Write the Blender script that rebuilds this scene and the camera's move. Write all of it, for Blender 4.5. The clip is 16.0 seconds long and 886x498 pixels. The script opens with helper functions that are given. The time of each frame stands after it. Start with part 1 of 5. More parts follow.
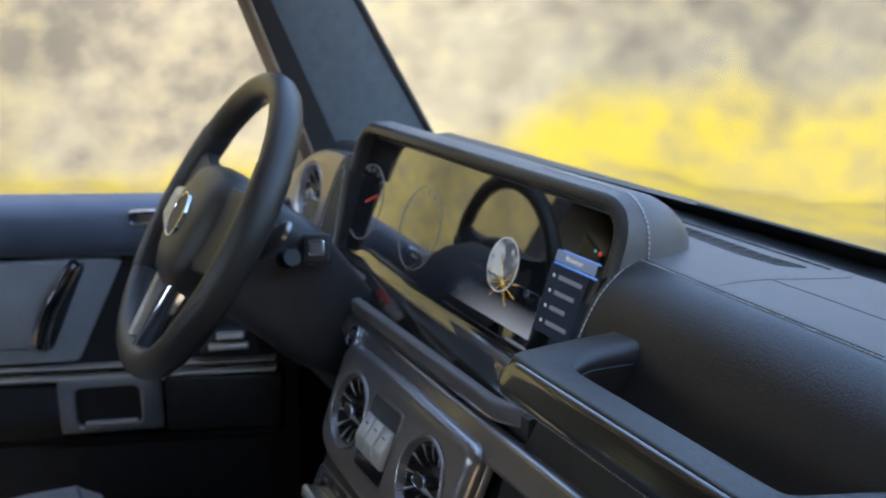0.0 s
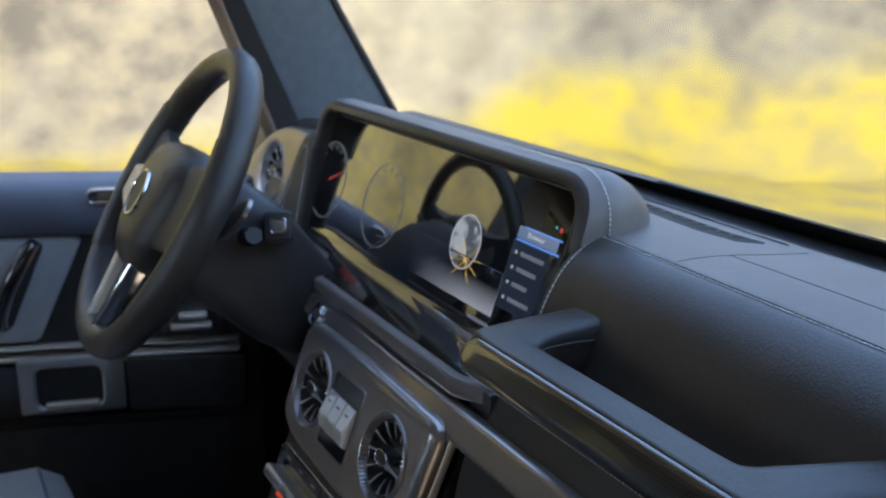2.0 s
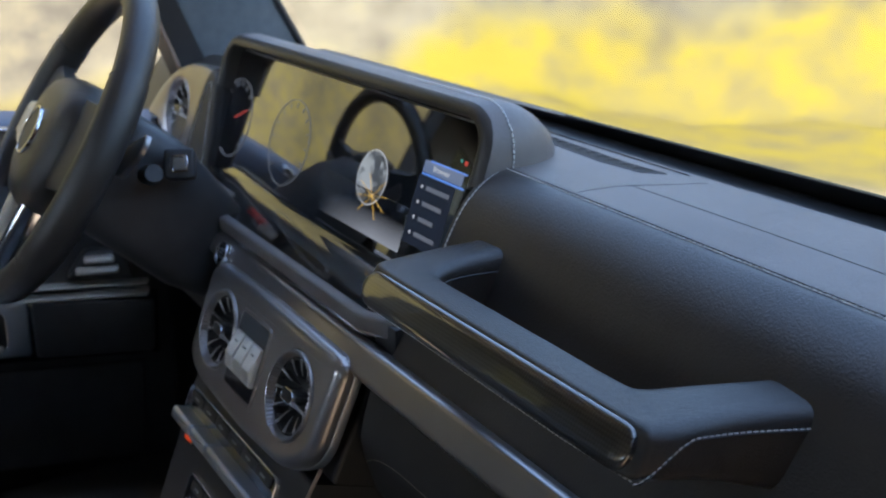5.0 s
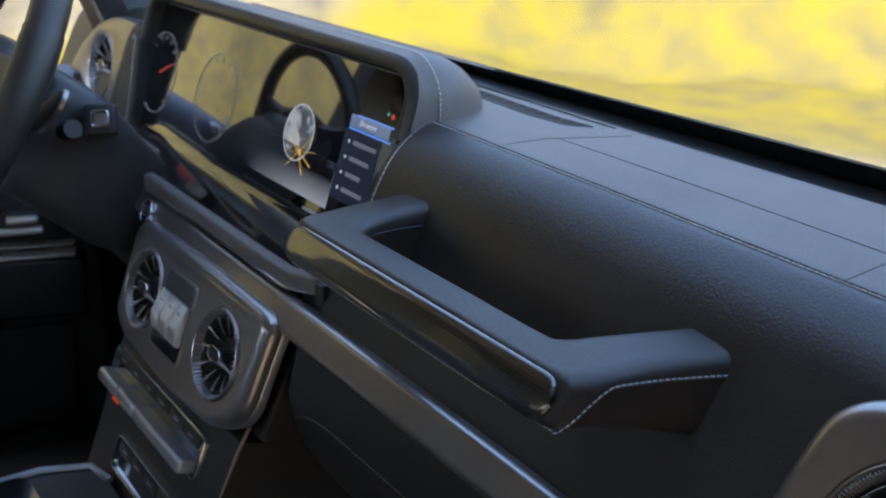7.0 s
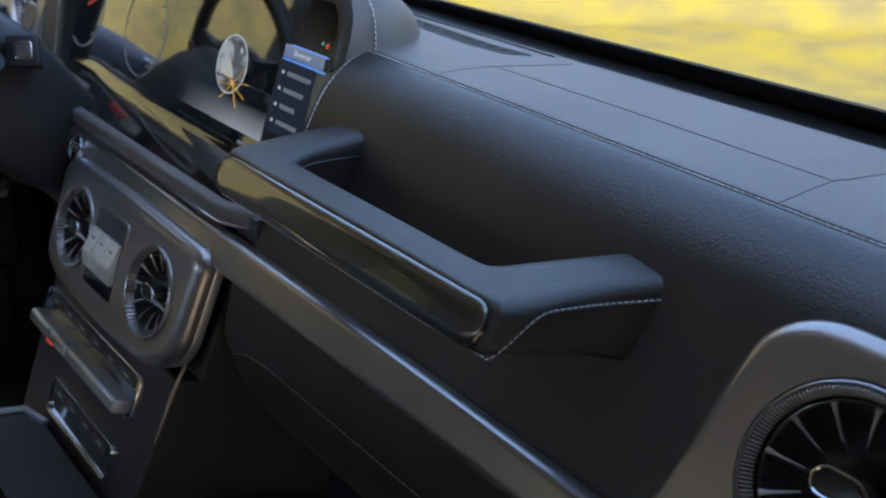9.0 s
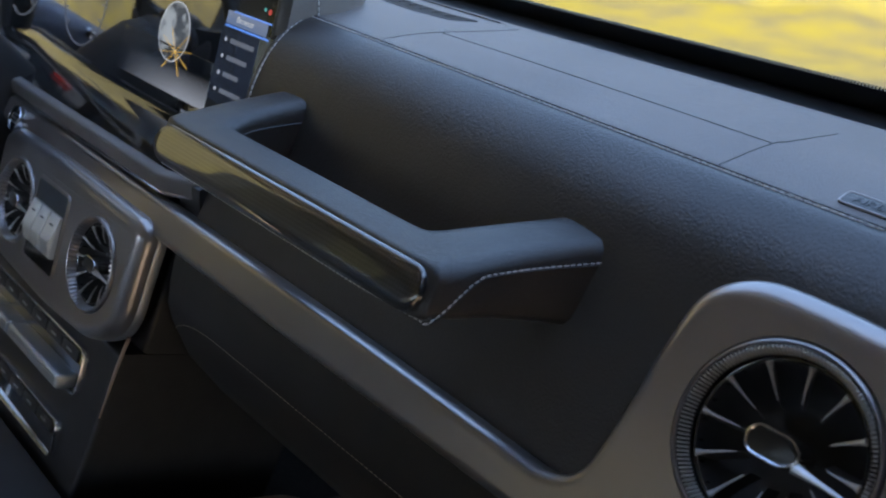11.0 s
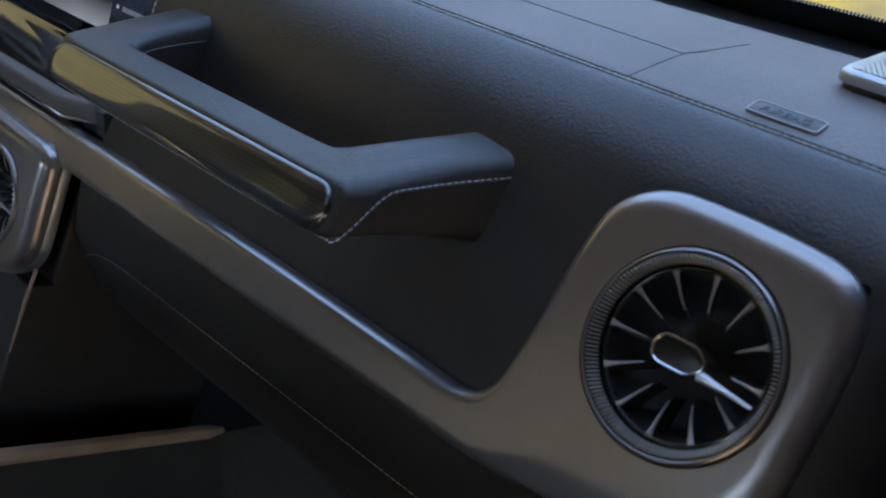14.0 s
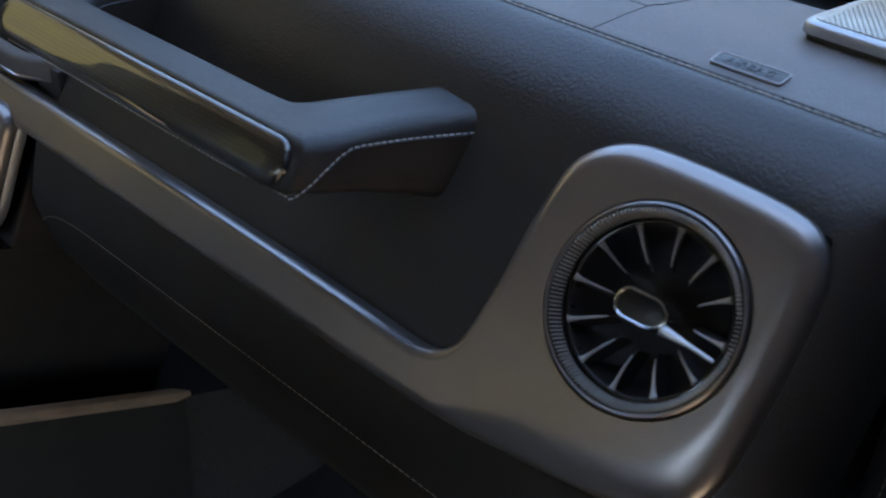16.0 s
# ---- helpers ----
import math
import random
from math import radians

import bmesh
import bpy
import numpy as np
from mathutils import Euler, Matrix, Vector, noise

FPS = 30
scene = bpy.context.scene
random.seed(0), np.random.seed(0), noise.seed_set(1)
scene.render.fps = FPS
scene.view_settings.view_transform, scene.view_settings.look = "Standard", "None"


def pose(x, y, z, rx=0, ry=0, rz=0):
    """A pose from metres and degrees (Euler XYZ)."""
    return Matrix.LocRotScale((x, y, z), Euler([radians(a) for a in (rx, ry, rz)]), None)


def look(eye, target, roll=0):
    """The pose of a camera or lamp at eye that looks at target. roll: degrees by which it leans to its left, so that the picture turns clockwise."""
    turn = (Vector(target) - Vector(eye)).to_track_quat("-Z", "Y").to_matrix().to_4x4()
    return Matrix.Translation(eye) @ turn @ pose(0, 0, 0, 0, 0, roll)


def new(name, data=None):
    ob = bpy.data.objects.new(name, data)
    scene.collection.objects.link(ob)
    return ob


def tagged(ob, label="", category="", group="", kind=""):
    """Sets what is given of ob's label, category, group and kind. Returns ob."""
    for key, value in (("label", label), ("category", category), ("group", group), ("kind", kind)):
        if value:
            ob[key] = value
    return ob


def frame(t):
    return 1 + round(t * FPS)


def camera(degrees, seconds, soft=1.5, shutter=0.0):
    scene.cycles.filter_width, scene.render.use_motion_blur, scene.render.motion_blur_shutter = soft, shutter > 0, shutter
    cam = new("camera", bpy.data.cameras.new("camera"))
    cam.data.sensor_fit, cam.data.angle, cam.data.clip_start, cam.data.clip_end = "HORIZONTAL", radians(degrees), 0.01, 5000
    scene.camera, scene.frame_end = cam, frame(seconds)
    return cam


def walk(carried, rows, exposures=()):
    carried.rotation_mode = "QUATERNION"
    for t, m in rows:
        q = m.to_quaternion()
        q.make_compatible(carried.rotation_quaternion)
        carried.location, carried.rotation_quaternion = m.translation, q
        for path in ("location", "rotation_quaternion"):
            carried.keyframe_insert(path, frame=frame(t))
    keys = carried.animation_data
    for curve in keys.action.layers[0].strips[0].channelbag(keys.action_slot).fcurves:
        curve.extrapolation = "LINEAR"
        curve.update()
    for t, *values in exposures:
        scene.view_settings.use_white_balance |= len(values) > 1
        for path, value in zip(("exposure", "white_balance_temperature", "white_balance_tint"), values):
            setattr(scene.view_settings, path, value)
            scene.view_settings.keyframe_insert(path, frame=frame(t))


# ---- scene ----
cam = camera(48.1, 16.0, 2.0)
cam.data.dof.use_dof, cam.data.dof.focus_distance, cam.data.dof.aperture_fstop = True, 0.69, 10.0
EXPOSURE = 2.95
PATH = [
    (0, (0.891, 0.0591, 1.5506), (-0.8415, 0.9212, 1.0457), 0.01),
    (0.5, (0.893, 0.0572, 1.5519), (-0.8294, 0.9343, 1.0381), 0.13),
    (1, (0.892, 0.0592, 1.5516), (-0.8212, 0.948, 1.0274), 0.15),
    (1.5, (0.893, 0.0582, 1.5518), (-0.8073, 0.9649, 1.0162), 0.28),
    (2, (0.892, 0.0637, 1.5471), (-0.8005, 0.9806, 1.0041), 0.4),
    (2.5, (0.893, 0.0655, 1.5458), (-0.7874, 0.997, 0.9901), 0.43),
    (3, (0.893, 0.0695, 1.5453), (-0.7721, 1.0178, 0.9725), 0.56),
    (3.5, (0.893, 0.072, 1.541), (-0.7533, 1.0413, 0.9494), 0.8),
    (4, (0.894, 0.0747, 1.5386), (-0.7313, 1.0659, 0.9255), 0.84),
    (6.5, (0.898, 0.0956, 1.528), (-0.627, 1.1882, 0.8347), 1.58),
    (7, (0.899, 0.0975, 1.5268), (-0.5996, 1.2111, 0.8099), 1.74),
    (7.5, (0.899, 0.1029, 1.5221), (-0.579, 1.2304, 0.7842), 1.88),
    (8, (0.899, 0.1037, 1.52), (-0.551, 1.249, 0.7547), 2.13),
    (8.5, (0.9, 0.1103, 1.5161), (-0.5312, 1.2628, 0.7267), 2.15),
    (9, (0.9, 0.1127, 1.5118), (-0.5042, 1.2803, 0.6963), 2.4),
    (11.5, (0.907, 0.1268, 1.503), (-0.4077, 1.3553, 0.63), 3.13),
    (12, (0.907, 0.1276, 1.5019), (-0.3765, 1.3698, 0.6021), 3.39),
    (12.5, (0.908, 0.1332, 1.4982), (-0.3561, 1.3805, 0.5783), 3.52),
    (13, (0.909, 0.136, 1.4959), (-0.3308, 1.3913, 0.554), 3.66),
    (13.5, (0.91, 0.1387, 1.4935), (-0.3106, 1.4022, 0.5377), 3.81),
    (14, (0.912, 0.1424, 1.491), (-0.2912, 1.4119, 0.521), 3.84),
    (14.5, (0.912, 0.1433, 1.4899), (-0.2698, 1.4192, 0.5022), 3.98),
    (15, (0.913, 0.146, 1.4876), (-0.2529, 1.4266, 0.4871), 4.12),
    (15.5, (0.914, 0.1468, 1.4855), (-0.2375, 1.4315, 0.4737), 4.25),
    (16, (0.913, 0.1487, 1.4842), (-0.2209, 1.4358, 0.4558), 4.38),
]
walk(cam, [(t, look(eye, target, roll)) for t, eye, target, roll in PATH], [(0.0, EXPOSURE), (16.0, EXPOSURE)])


# ---- light ----
world = bpy.data.worlds.new("sky")
scene.world = world
world.use_nodes = True
wn = world.node_tree
sky = wn.nodes.new("ShaderNodeTexSky")
sky.sky_type, sky.sun_disc = "NISHITA", False
SUN_DIR = Vector((0.24, -0.64, 0.72)).normalized()
sky.sun_elevation = math.asin(SUN_DIR.z)
sky.sun_rotation = math.atan2(SUN_DIR.x, SUN_DIR.y)
wn.links.new(sky.outputs[0], wn.nodes["Background"].inputs[0])
wn.nodes["Background"].inputs[1].default_value = 0.15
sun = new("sun", bpy.data.lights.new("sun", "SUN"))
sun.data.energy, sun.data.angle, sun.data.color = 2.0, radians(0.6), (1.0, 0.93, 0.82)
sun.matrix_world = look((0, 0, 0), -SUN_DIR)


# ---- materials ----
def material(name, colour, rough=0.5, metal=0.0, vary=0.15, scale=40.0, bump=0.0, bump_scale=300.0, coat=0.0, spec=0.5, kind="noise", rough_vary=0.0):
    m = bpy.data.materials.new(name)
    m.use_nodes = True
    nt = m.node_tree
    b = nt.nodes["Principled BSDF"]
    co = nt.nodes.new("ShaderNodeTexCoord")
    n1 = nt.nodes.new("ShaderNodeTexNoise")
    n1.inputs["Scale"].default_value, n1.inputs["Detail"].default_value = scale, 5.0
    nt.links.new(co.outputs["Object"], n1.inputs["Vector"])
    ramp = nt.nodes.new("ShaderNodeMapRange")
    ramp.inputs["From Min"].default_value, ramp.inputs["From Max"].default_value = 0.3, 0.7
    ramp.inputs["To Min"].default_value, ramp.inputs["To Max"].default_value = 1 - vary, 1 + vary
    nt.links.new(n1.outputs["Fac"], ramp.inputs["Value"])
    mul = nt.nodes.new("ShaderNodeMix")
    mul.data_type, mul.blend_type = "RGBA", "MULTIPLY"
    mul.inputs["Factor"].default_value = 1.0
    mul.inputs["A"].default_value = (*colour, 1)
    nt.links.new(ramp.outputs[0], mul.inputs["B"])
    nt.links.new(mul.outputs["Result"], b.inputs["Base Color"])
    b.inputs["Roughness"].default_value = rough
    if rough_vary:
        rr = nt.nodes.new("ShaderNodeMapRange")
        rr.inputs["From Min"].default_value, rr.inputs["From Max"].default_value = 0.3, 0.7
        rr.inputs["To Min"].default_value, rr.inputs["To Max"].default_value = rough - rough_vary, rough + rough_vary
        n3 = nt.nodes.new("ShaderNodeTexNoise")
        n3.inputs["Scale"].default_value, n3.inputs["Detail"].default_value = scale * 0.4, 6.0
        nt.links.new(co.outputs["Object"], n3.inputs["Vector"])
        nt.links.new(n3.outputs["Fac"], rr.inputs["Value"])
        nt.links.new(rr.outputs[0], b.inputs["Roughness"])
    b.inputs["Metallic"].default_value = metal
    b.inputs["Specular IOR Level"].default_value = spec
    b.inputs["Coat Weight"].default_value = coat
    b.inputs["Coat Roughness"].default_value = 0.04
    if bump:
        bp = nt.nodes.new("ShaderNodeBump")
        bp.inputs["Strength"].default_value, bp.inputs["Distance"].default_value = bump, 0.0007
        if kind == "leather":
            t1 = nt.nodes.new("ShaderNodeTexVoronoi")
            t1.feature = "DISTANCE_TO_EDGE"
            t1.inputs["Scale"].default_value = bump_scale
            warp = nt.nodes.new("ShaderNodeTexNoise")
            warp.inputs["Scale"].default_value, warp.inputs["Detail"].default_value = bump_scale * 0.35, 3.0
            nt.links.new(co.outputs["Object"], warp.inputs["Vector"])
            addv = nt.nodes.new("ShaderNodeMix")
            addv.data_type = "VECTOR"
            addv.inputs["Factor"].default_value = 0.012
            nt.links.new(co.outputs["Object"], addv.inputs["A"])
            nt.links.new(warp.outputs["Color"], addv.inputs["B"])
            nt.links.new(addv.outputs["Result"], t1.inputs["Vector"])
            lim = nt.nodes.new("ShaderNodeMapRange")
            lim.inputs["From Max"].default_value = 0.25
            nt.links.new(t1.outputs["Distance"], lim.inputs["Value"])
            nt.links.new(lim.outputs[0], bp.inputs["Height"])
        else:
            t1 = nt.nodes.new("ShaderNodeTexNoise")
            t1.inputs["Scale"].default_value, t1.inputs["Detail"].default_value = bump_scale, 4.0
            nt.links.new(co.outputs["Object"], t1.inputs["Vector"])
            nt.links.new(t1.outputs["Fac"], bp.inputs["Height"])
        nt.links.new(bp.outputs[0], b.inputs["Normal"])
    return m


def glow(name, colour, strength):
    m = bpy.data.materials.new(name)
    m.use_nodes = True
    b = m.node_tree.nodes["Principled BSDF"]
    b.inputs["Base Color"].default_value = (*[c * 0.2 for c in colour], 1)
    b.inputs["Emission Color"].default_value = (*colour, 1)
    b.inputs["Emission Strength"].default_value = strength
    b.inputs["Roughness"].default_value = 0.1
    return m


def carbon_material():
    m = material("carbon_fibre", (0.012, 0.012, 0.012), 0.3, coat=1.0)
    nt = m.node_tree
    b = nt.nodes["Principled BSDF"]
    co = nt.nodes["Texture Coordinate"]
    sp, cb = nt.nodes.new("ShaderNodeSeparateXYZ"), nt.nodes.new("ShaderNodeCombineXYZ")
    nt.links.new(co.outputs["Object"], sp.inputs[0])
    for out, op in (("X", "ADD"), ("Y", "SUBTRACT")):
        q = nt.nodes.new("ShaderNodeMath")
        q.operation = op
        nt.links.new(sp.outputs["X"], q.inputs[0])
        nt.links.new(sp.outputs["Z"], q.inputs[1])
        nt.links.new(q.outputs[0], cb.inputs[out])
    ch = nt.nodes.new("ShaderNodeTexChecker")
    ch.inputs["Scale"].default_value = 420
    ch.inputs["Color1"].default_value, ch.inputs["Color2"].default_value = (0.026, 0.026, 0.026, 1), (0.005, 0.005, 0.005, 1)
    nt.links.new(cb.outputs[0], ch.inputs["Vector"])
    b.inputs["Coat IOR"].default_value = 1.9
    nt.links.new(ch.outputs["Color"], b.inputs["Base Color"])
    return m


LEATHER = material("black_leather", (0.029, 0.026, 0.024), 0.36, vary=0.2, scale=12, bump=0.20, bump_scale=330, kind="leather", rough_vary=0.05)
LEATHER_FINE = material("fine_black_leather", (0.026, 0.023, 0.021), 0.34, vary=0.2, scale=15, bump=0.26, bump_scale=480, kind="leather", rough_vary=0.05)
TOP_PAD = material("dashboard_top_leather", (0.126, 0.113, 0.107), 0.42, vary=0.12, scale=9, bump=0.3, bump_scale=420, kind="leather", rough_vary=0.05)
SOFT_BLACK = material("soft_black_plastic", (0.020, 0.019, 0.018), 0.55, vary=0.2, scale=20, bump=0.25, bump_scale=900)
DARK = material("dark_plastic", (0.028, 0.027, 0.027), 0.5, vary=0.2, scale=30, bump=0.15, bump_scale=700)
DISPLAY_GLASS = material("display_glass", (0.005, 0.005, 0.006), 0.07, vary=0.2, scale=8, coat=1.0, spec=1.0)
DISPLAY_GLASS.node_tree.nodes["Principled BSDF"].inputs["Coat IOR"].default_value = 2.1
PIANO = material("piano_black", (0.006, 0.006, 0.007), 0.08, vary=0.2, scale=8, coat=1.0, rough_vary=0.03)
SATIN = material("satin_grey_metal", (0.315, 0.292, 0.283), 0.30, metal=0.85, vary=0.05, scale=18, bump=0.03, bump_scale=1500, rough_vary=0.015)
SILVER = material("silver_plastic", (0.42, 0.43, 0.45), 0.32, metal=0.8, vary=0.06, scale=30, rough_vary=0.05)
BLADE = material("bright_blade", (0.50, 0.49, 0.48), 0.32, metal=0.35, vary=0.05, scale=40)
KEY = material("pale_silver_key", (0.62, 0.60, 0.55), 0.35, metal=0.4, vary=0.06, scale=60)
BRONZE = material("dull_bronze", (0.42, 0.30, 0.22), 0.4, metal=0.4, vary=0.12, scale=30, rough_vary=0.08)
CHROME = material("chrome", (0.62, 0.63, 0.66), 0.12, metal=1.0, vary=0.05, scale=25, rough_vary=0.04)
PILLAR = material("pillar_fabric", (0.085, 0.10, 0.115), 0.75, vary=0.1, scale=60, bump=0.35, bump_scale=1500)
SEAL = material("rubber_seal", (0.018, 0.016, 0.016), 0.5, vary=0.2, scale=40)
DOOR_GREY = material("grey_door_leather", (0.40, 0.425, 0.44), 0.6, vary=0.1, scale=14, bump=0.3, bump_scale=500, kind="leather")
DOOR_NAVY = material("dark_blue_leather", (0.095, 0.110, 0.148), 0.5, vary=0.15, scale=12, bump=0.3, bump_scale=450, kind="leather")
SEAT_GREY = material("pale_seat_leather", (0.30, 0.29, 0.27), 0.55, vary=0.1, scale=14, bump=0.3, bump_scale=450, kind="leather")
THREAD = material("grey_thread", (0.55, 0.55, 0.54), 0.8, vary=0.25, scale=400)
TAN_THREAD = material("tan_thread", (0.34, 0.30, 0.24), 0.8, vary=0.25, scale=400)
CARPET = material("black_carpet", (0.038, 0.034, 0.030), 0.95, vary=0.3, scale=200, bump=0.6, bump_scale=900)
HEADLINER = material("headliner", (0.42, 0.40, 0.37), 0.9, vary=0.1, scale=90, bump=0.3, bump_scale=1200)
FRIT = material("black_glass_border", (0.006, 0.006, 0.006), 0.35, vary=0.2, scale=30)
MESH = material("speaker_mesh", (0.36, 0.33, 0.28), 0.35, metal=0.8, vary=0.15, scale=60)
# warm brown, mainly for the unseen right wall's fill and reflections
BROWN = material("warm_brown", (0.22, 0.14, 0.095), 0.5, vary=0.15, scale=12, bump=0.3, bump_scale=450, kind="leather")
CARBON = carbon_material()


# ---- mesh helpers ----
def thing(name, at, label, category, group="", kind=""):
    e = new(name)
    e.location = at
    e.empty_display_size = 0.05
    return tagged(e, label, category, group, kind)


def part(name, bm, mat, parent=None, label="", smooth=True, angle=40):
    me = bpy.data.meshes.new(name)
    bmesh.ops.recalc_face_normals(bm, faces=bm.faces)
    if smooth:
        lim = radians(angle)
        for f in bm.faces:
            f.smooth = len(f.verts) < 40
        for e in bm.edges:
            if len(e.link_faces) != 2 or e.calc_face_angle(0) > lim:
                e.smooth = False
    bm.to_mesh(me)
    bm.free()
    me.materials.append(mat)
    ob = new(name, me)
    if parent:
        ob.parent = parent
        if parent.type == "EMPTY":
            ob.matrix_parent_inverse = Matrix.Translation(-parent.location)
    if label:
        ob["label"] = label
    return ob


def box(bm, lo, hi, bev=0.004, seg=2):
    r = bmesh.ops.create_cube(bm, size=1.0)
    for v in r["verts"]:
        v.co = Vector([(a + b) / 2 + c * (b - a) for a, b, c in zip(lo, hi, v.co)])
    if bev:
        es = list({e for v in r["verts"] for e in v.link_edges})
        bmesh.ops.bevel(bm, geom=es, offset=bev, segments=seg, affect="EDGES", profile=0.5)
    return bm


def loft(bm, rings, closed=True, caps=True):
    """Skin a row of equal rings of points."""
    vs = [[bm.verts.new(p) for p in ring] for ring in rings]
    n = len(vs[0])
    for a, b in zip(vs, vs[1:]):
        for i in range(n if closed else n - 1):
            j = (i + 1) % n
            bm.faces.new((a[i], a[j], b[j], b[i]))
    if caps and closed:
        bm.faces.new(vs[0])
        bm.faces.new(vs[-1])
    return bm


def ring_loft(bm, rings):
    """A lofted body whose last ring joins the first."""
    vs = [[bm.verts.new(p) for p in ring] for ring in rings]
    n, m = len(vs[0]), len(vs)
    for k in range(m):
        a, b = vs[k], vs[(k + 1) % m]
        for i in range(n):
            j = (i + 1) % n
            bm.faces.new((a[i], a[j], b[j], b[i]))
    return bm


def inset(poly, d):
    """Shrink a counter-clockwise outline by d."""
    out, n = [], len(poly)
    for i in range(n):
        a, b, c = Vector(poly[i - 1]), Vector(poly[i]), Vector(poly[(i + 1) % n])
        e1, e2 = (b - a).normalized(), (c - b).normalized()
        n1, n2 = Vector((-e1.y, e1.x)), Vector((-e2.y, e2.x))
        m = n1 + n2
        m = m / max(0.35, m.length_squared / 2) if m.length > 1e-6 else n1
        out.append(tuple(b + m * d))
    return out


def inset_by(poly, ds):
    """Shrink a counter-clockwise outline by its own distance at each point."""
    full = inset(poly, 1e-4)
    return [(p[0] + (q[0] - p[0]) * d * 1e4, p[1] + (q[1] - p[1]) * d * 1e4) for p, q, d in zip(poly, full, ds)]


def round_poly(pts, r, seg=5):
    """Round the corners of an outline."""
    out, n = [], len(pts)
    for i in range(n):
        a, b, c = Vector(pts[i - 1]), Vector(pts[i]), Vector(pts[(i + 1) % n])
        k = min(r, (a - b).length * 0.48, (c - b).length * 0.48)
        p, q = b + (a - b).normalized() * k, b + (c - b).normalized() * k
        for s in range(seg + 1):
            t = s / seg
            out.append(tuple(p * (1 - t) ** 2 + b * 2 * t * (1 - t) + q * t * t))
    return out


def rect(x0, y0, x1, y1, r=0.0, seg=5):
    p = [(x0, y0), (x1, y0), (x1, y1), (x0, y1)]
    return round_poly(p, r, seg) if r else p


def slab(bm, outline, fr, d0, d1, bev=0.003, seg=3):
    """A plate on the frame fr from depth d0 to d1, its front edge rounded."""
    rings = [[fr(u, v, d0) for u, v in outline]]
    for k in range(seg + 1):
        a = math.pi / 2 * k / seg
        o = inset(outline, bev * (1 - math.cos(a))) if k else outline
        rings.append([fr(u, v, d1 - bev + bev * math.sin(a)) for u, v in o])
    return loft(bm, rings)


def frame_plate(bm, outer, inner, fr, d0, d1, bev=0.003):
    """A plate with an opening; both outlines have the same number of points."""
    rings = [[fr(u, v, d0) for u, v in outer], [fr(u, v, d1 - bev) for u, v in outer],
             [fr(u, v, d1 - bev * 0.3) for u, v in inset(outer, bev * 0.3)], [fr(u, v, d1) for u, v in inset(outer, bev)],
             [fr(u, v, d1) for u, v in inset(inner, -bev * 0.6)], [fr(u, v, d1 - bev * 0.6) for u, v in inner], [fr(u, v, d0) for u, v in inner]]
    return ring_loft(bm, rings)


def pierced_plate(bm, outline, v0, holes, fr, d0, d1, bev, deep):
    """A plate with round holes in one row at height v0; outline counter-clockwise, holes as (u, radius) from left to right."""
    pts = []
    ends = {}
    n = len(outline)
    for i in range(n):
        a, b = outline[i], outline[(i + 1) % n]
        pts.append(a)
        if (a[1] - v0) * (b[1] - v0) < 0:
            t = (v0 - a[1]) / (b[1] - a[1])
            p = (a[0] + (b[0] - a[0]) * t, v0)
            ends["right" if b[1] > a[1] else "left"] = p
            pts.append(p)
    rings = [[fr(u, v, d0) for u, v in pts], [fr(u, v, d1 - bev) for u, v in pts]]
    for k in range(1, 6):
        a = math.pi / 2 * k / 5
        rings.append([fr(u, v, d1 - bev + bev * math.sin(a)) for u, v in inset(pts, bev * (1 - math.cos(a)))])
    rings.append([fr(u, v, d1) for u, v in inset(pts, bev * 1.3)])
    loft(bm, rings, caps=False)
    bm.verts.ensure_lookup_table()
    m = len(pts)
    last = bm.verts[-m:]
    ri, li = pts.index(ends["right"]), pts.index(ends["left"])
    upper, lower, s = [], [], 48
    for u, r in holes:
        a = [bm.verts.new(fr(x, y, d1)) for x, y in circle(u, v0, r * 1.02, s)]
        b = [bm.verts.new(fr(x, y, d1 - r * 0.03)) for x, y in circle(u, v0, r, s)]
        c = [bm.verts.new(fr(x, y, deep)) for x, y in circle(u, v0, r, s)]
        for p, q in ((a, b), (b, c)):
            for k in range(s):
                bm.faces.new((p[k], p[(k + 1) % s], q[(k + 1) % s], q[k]))
        upper += [a[k] for k in range(s // 2, -1, -1)]
        lower += [a[k % s] for k in range(s // 2, s + 1)]
    bm.faces.new([last[i % m] for i in range(ri, li + 1 if li > ri else li + m + 1)] + upper)
    bm.faces.new([last[i % m] for i in range(li, ri + 1 if ri > li else ri + m + 1)] + lower[::-1])
    return bm


def resample(poly, n, c=None):
    """n points of a closed outline at even angles round c."""
    c = Vector(c)
    out = []
    for k in range(n):
        a = 2 * math.pi * k / n
        d = Vector((math.cos(a), math.sin(a)))
        best = 0
        for i in range(len(poly)):
            p, q = Vector(poly[i - 1]) - c, Vector(poly[i]) - c
            e = q - p
            den = d.x * e.y - d.y * e.x
            if abs(den) < 1e-12:
                continue
            t = (p.x * e.y - p.y * e.x) / den
            s = (p.x * d.y - p.y * d.x) / den
            if t > 0 and -1e-6 <= s <= 1 + 1e-6:
                best = max(best, t)
        out.append(tuple(c + d * best))
    return out


def circle(cx, cy, r, n=48):
    return [(cx + r * math.cos(2 * math.pi * k / n), cy + r * math.sin(2 * math.pi * k / n)) for k in range(n)]


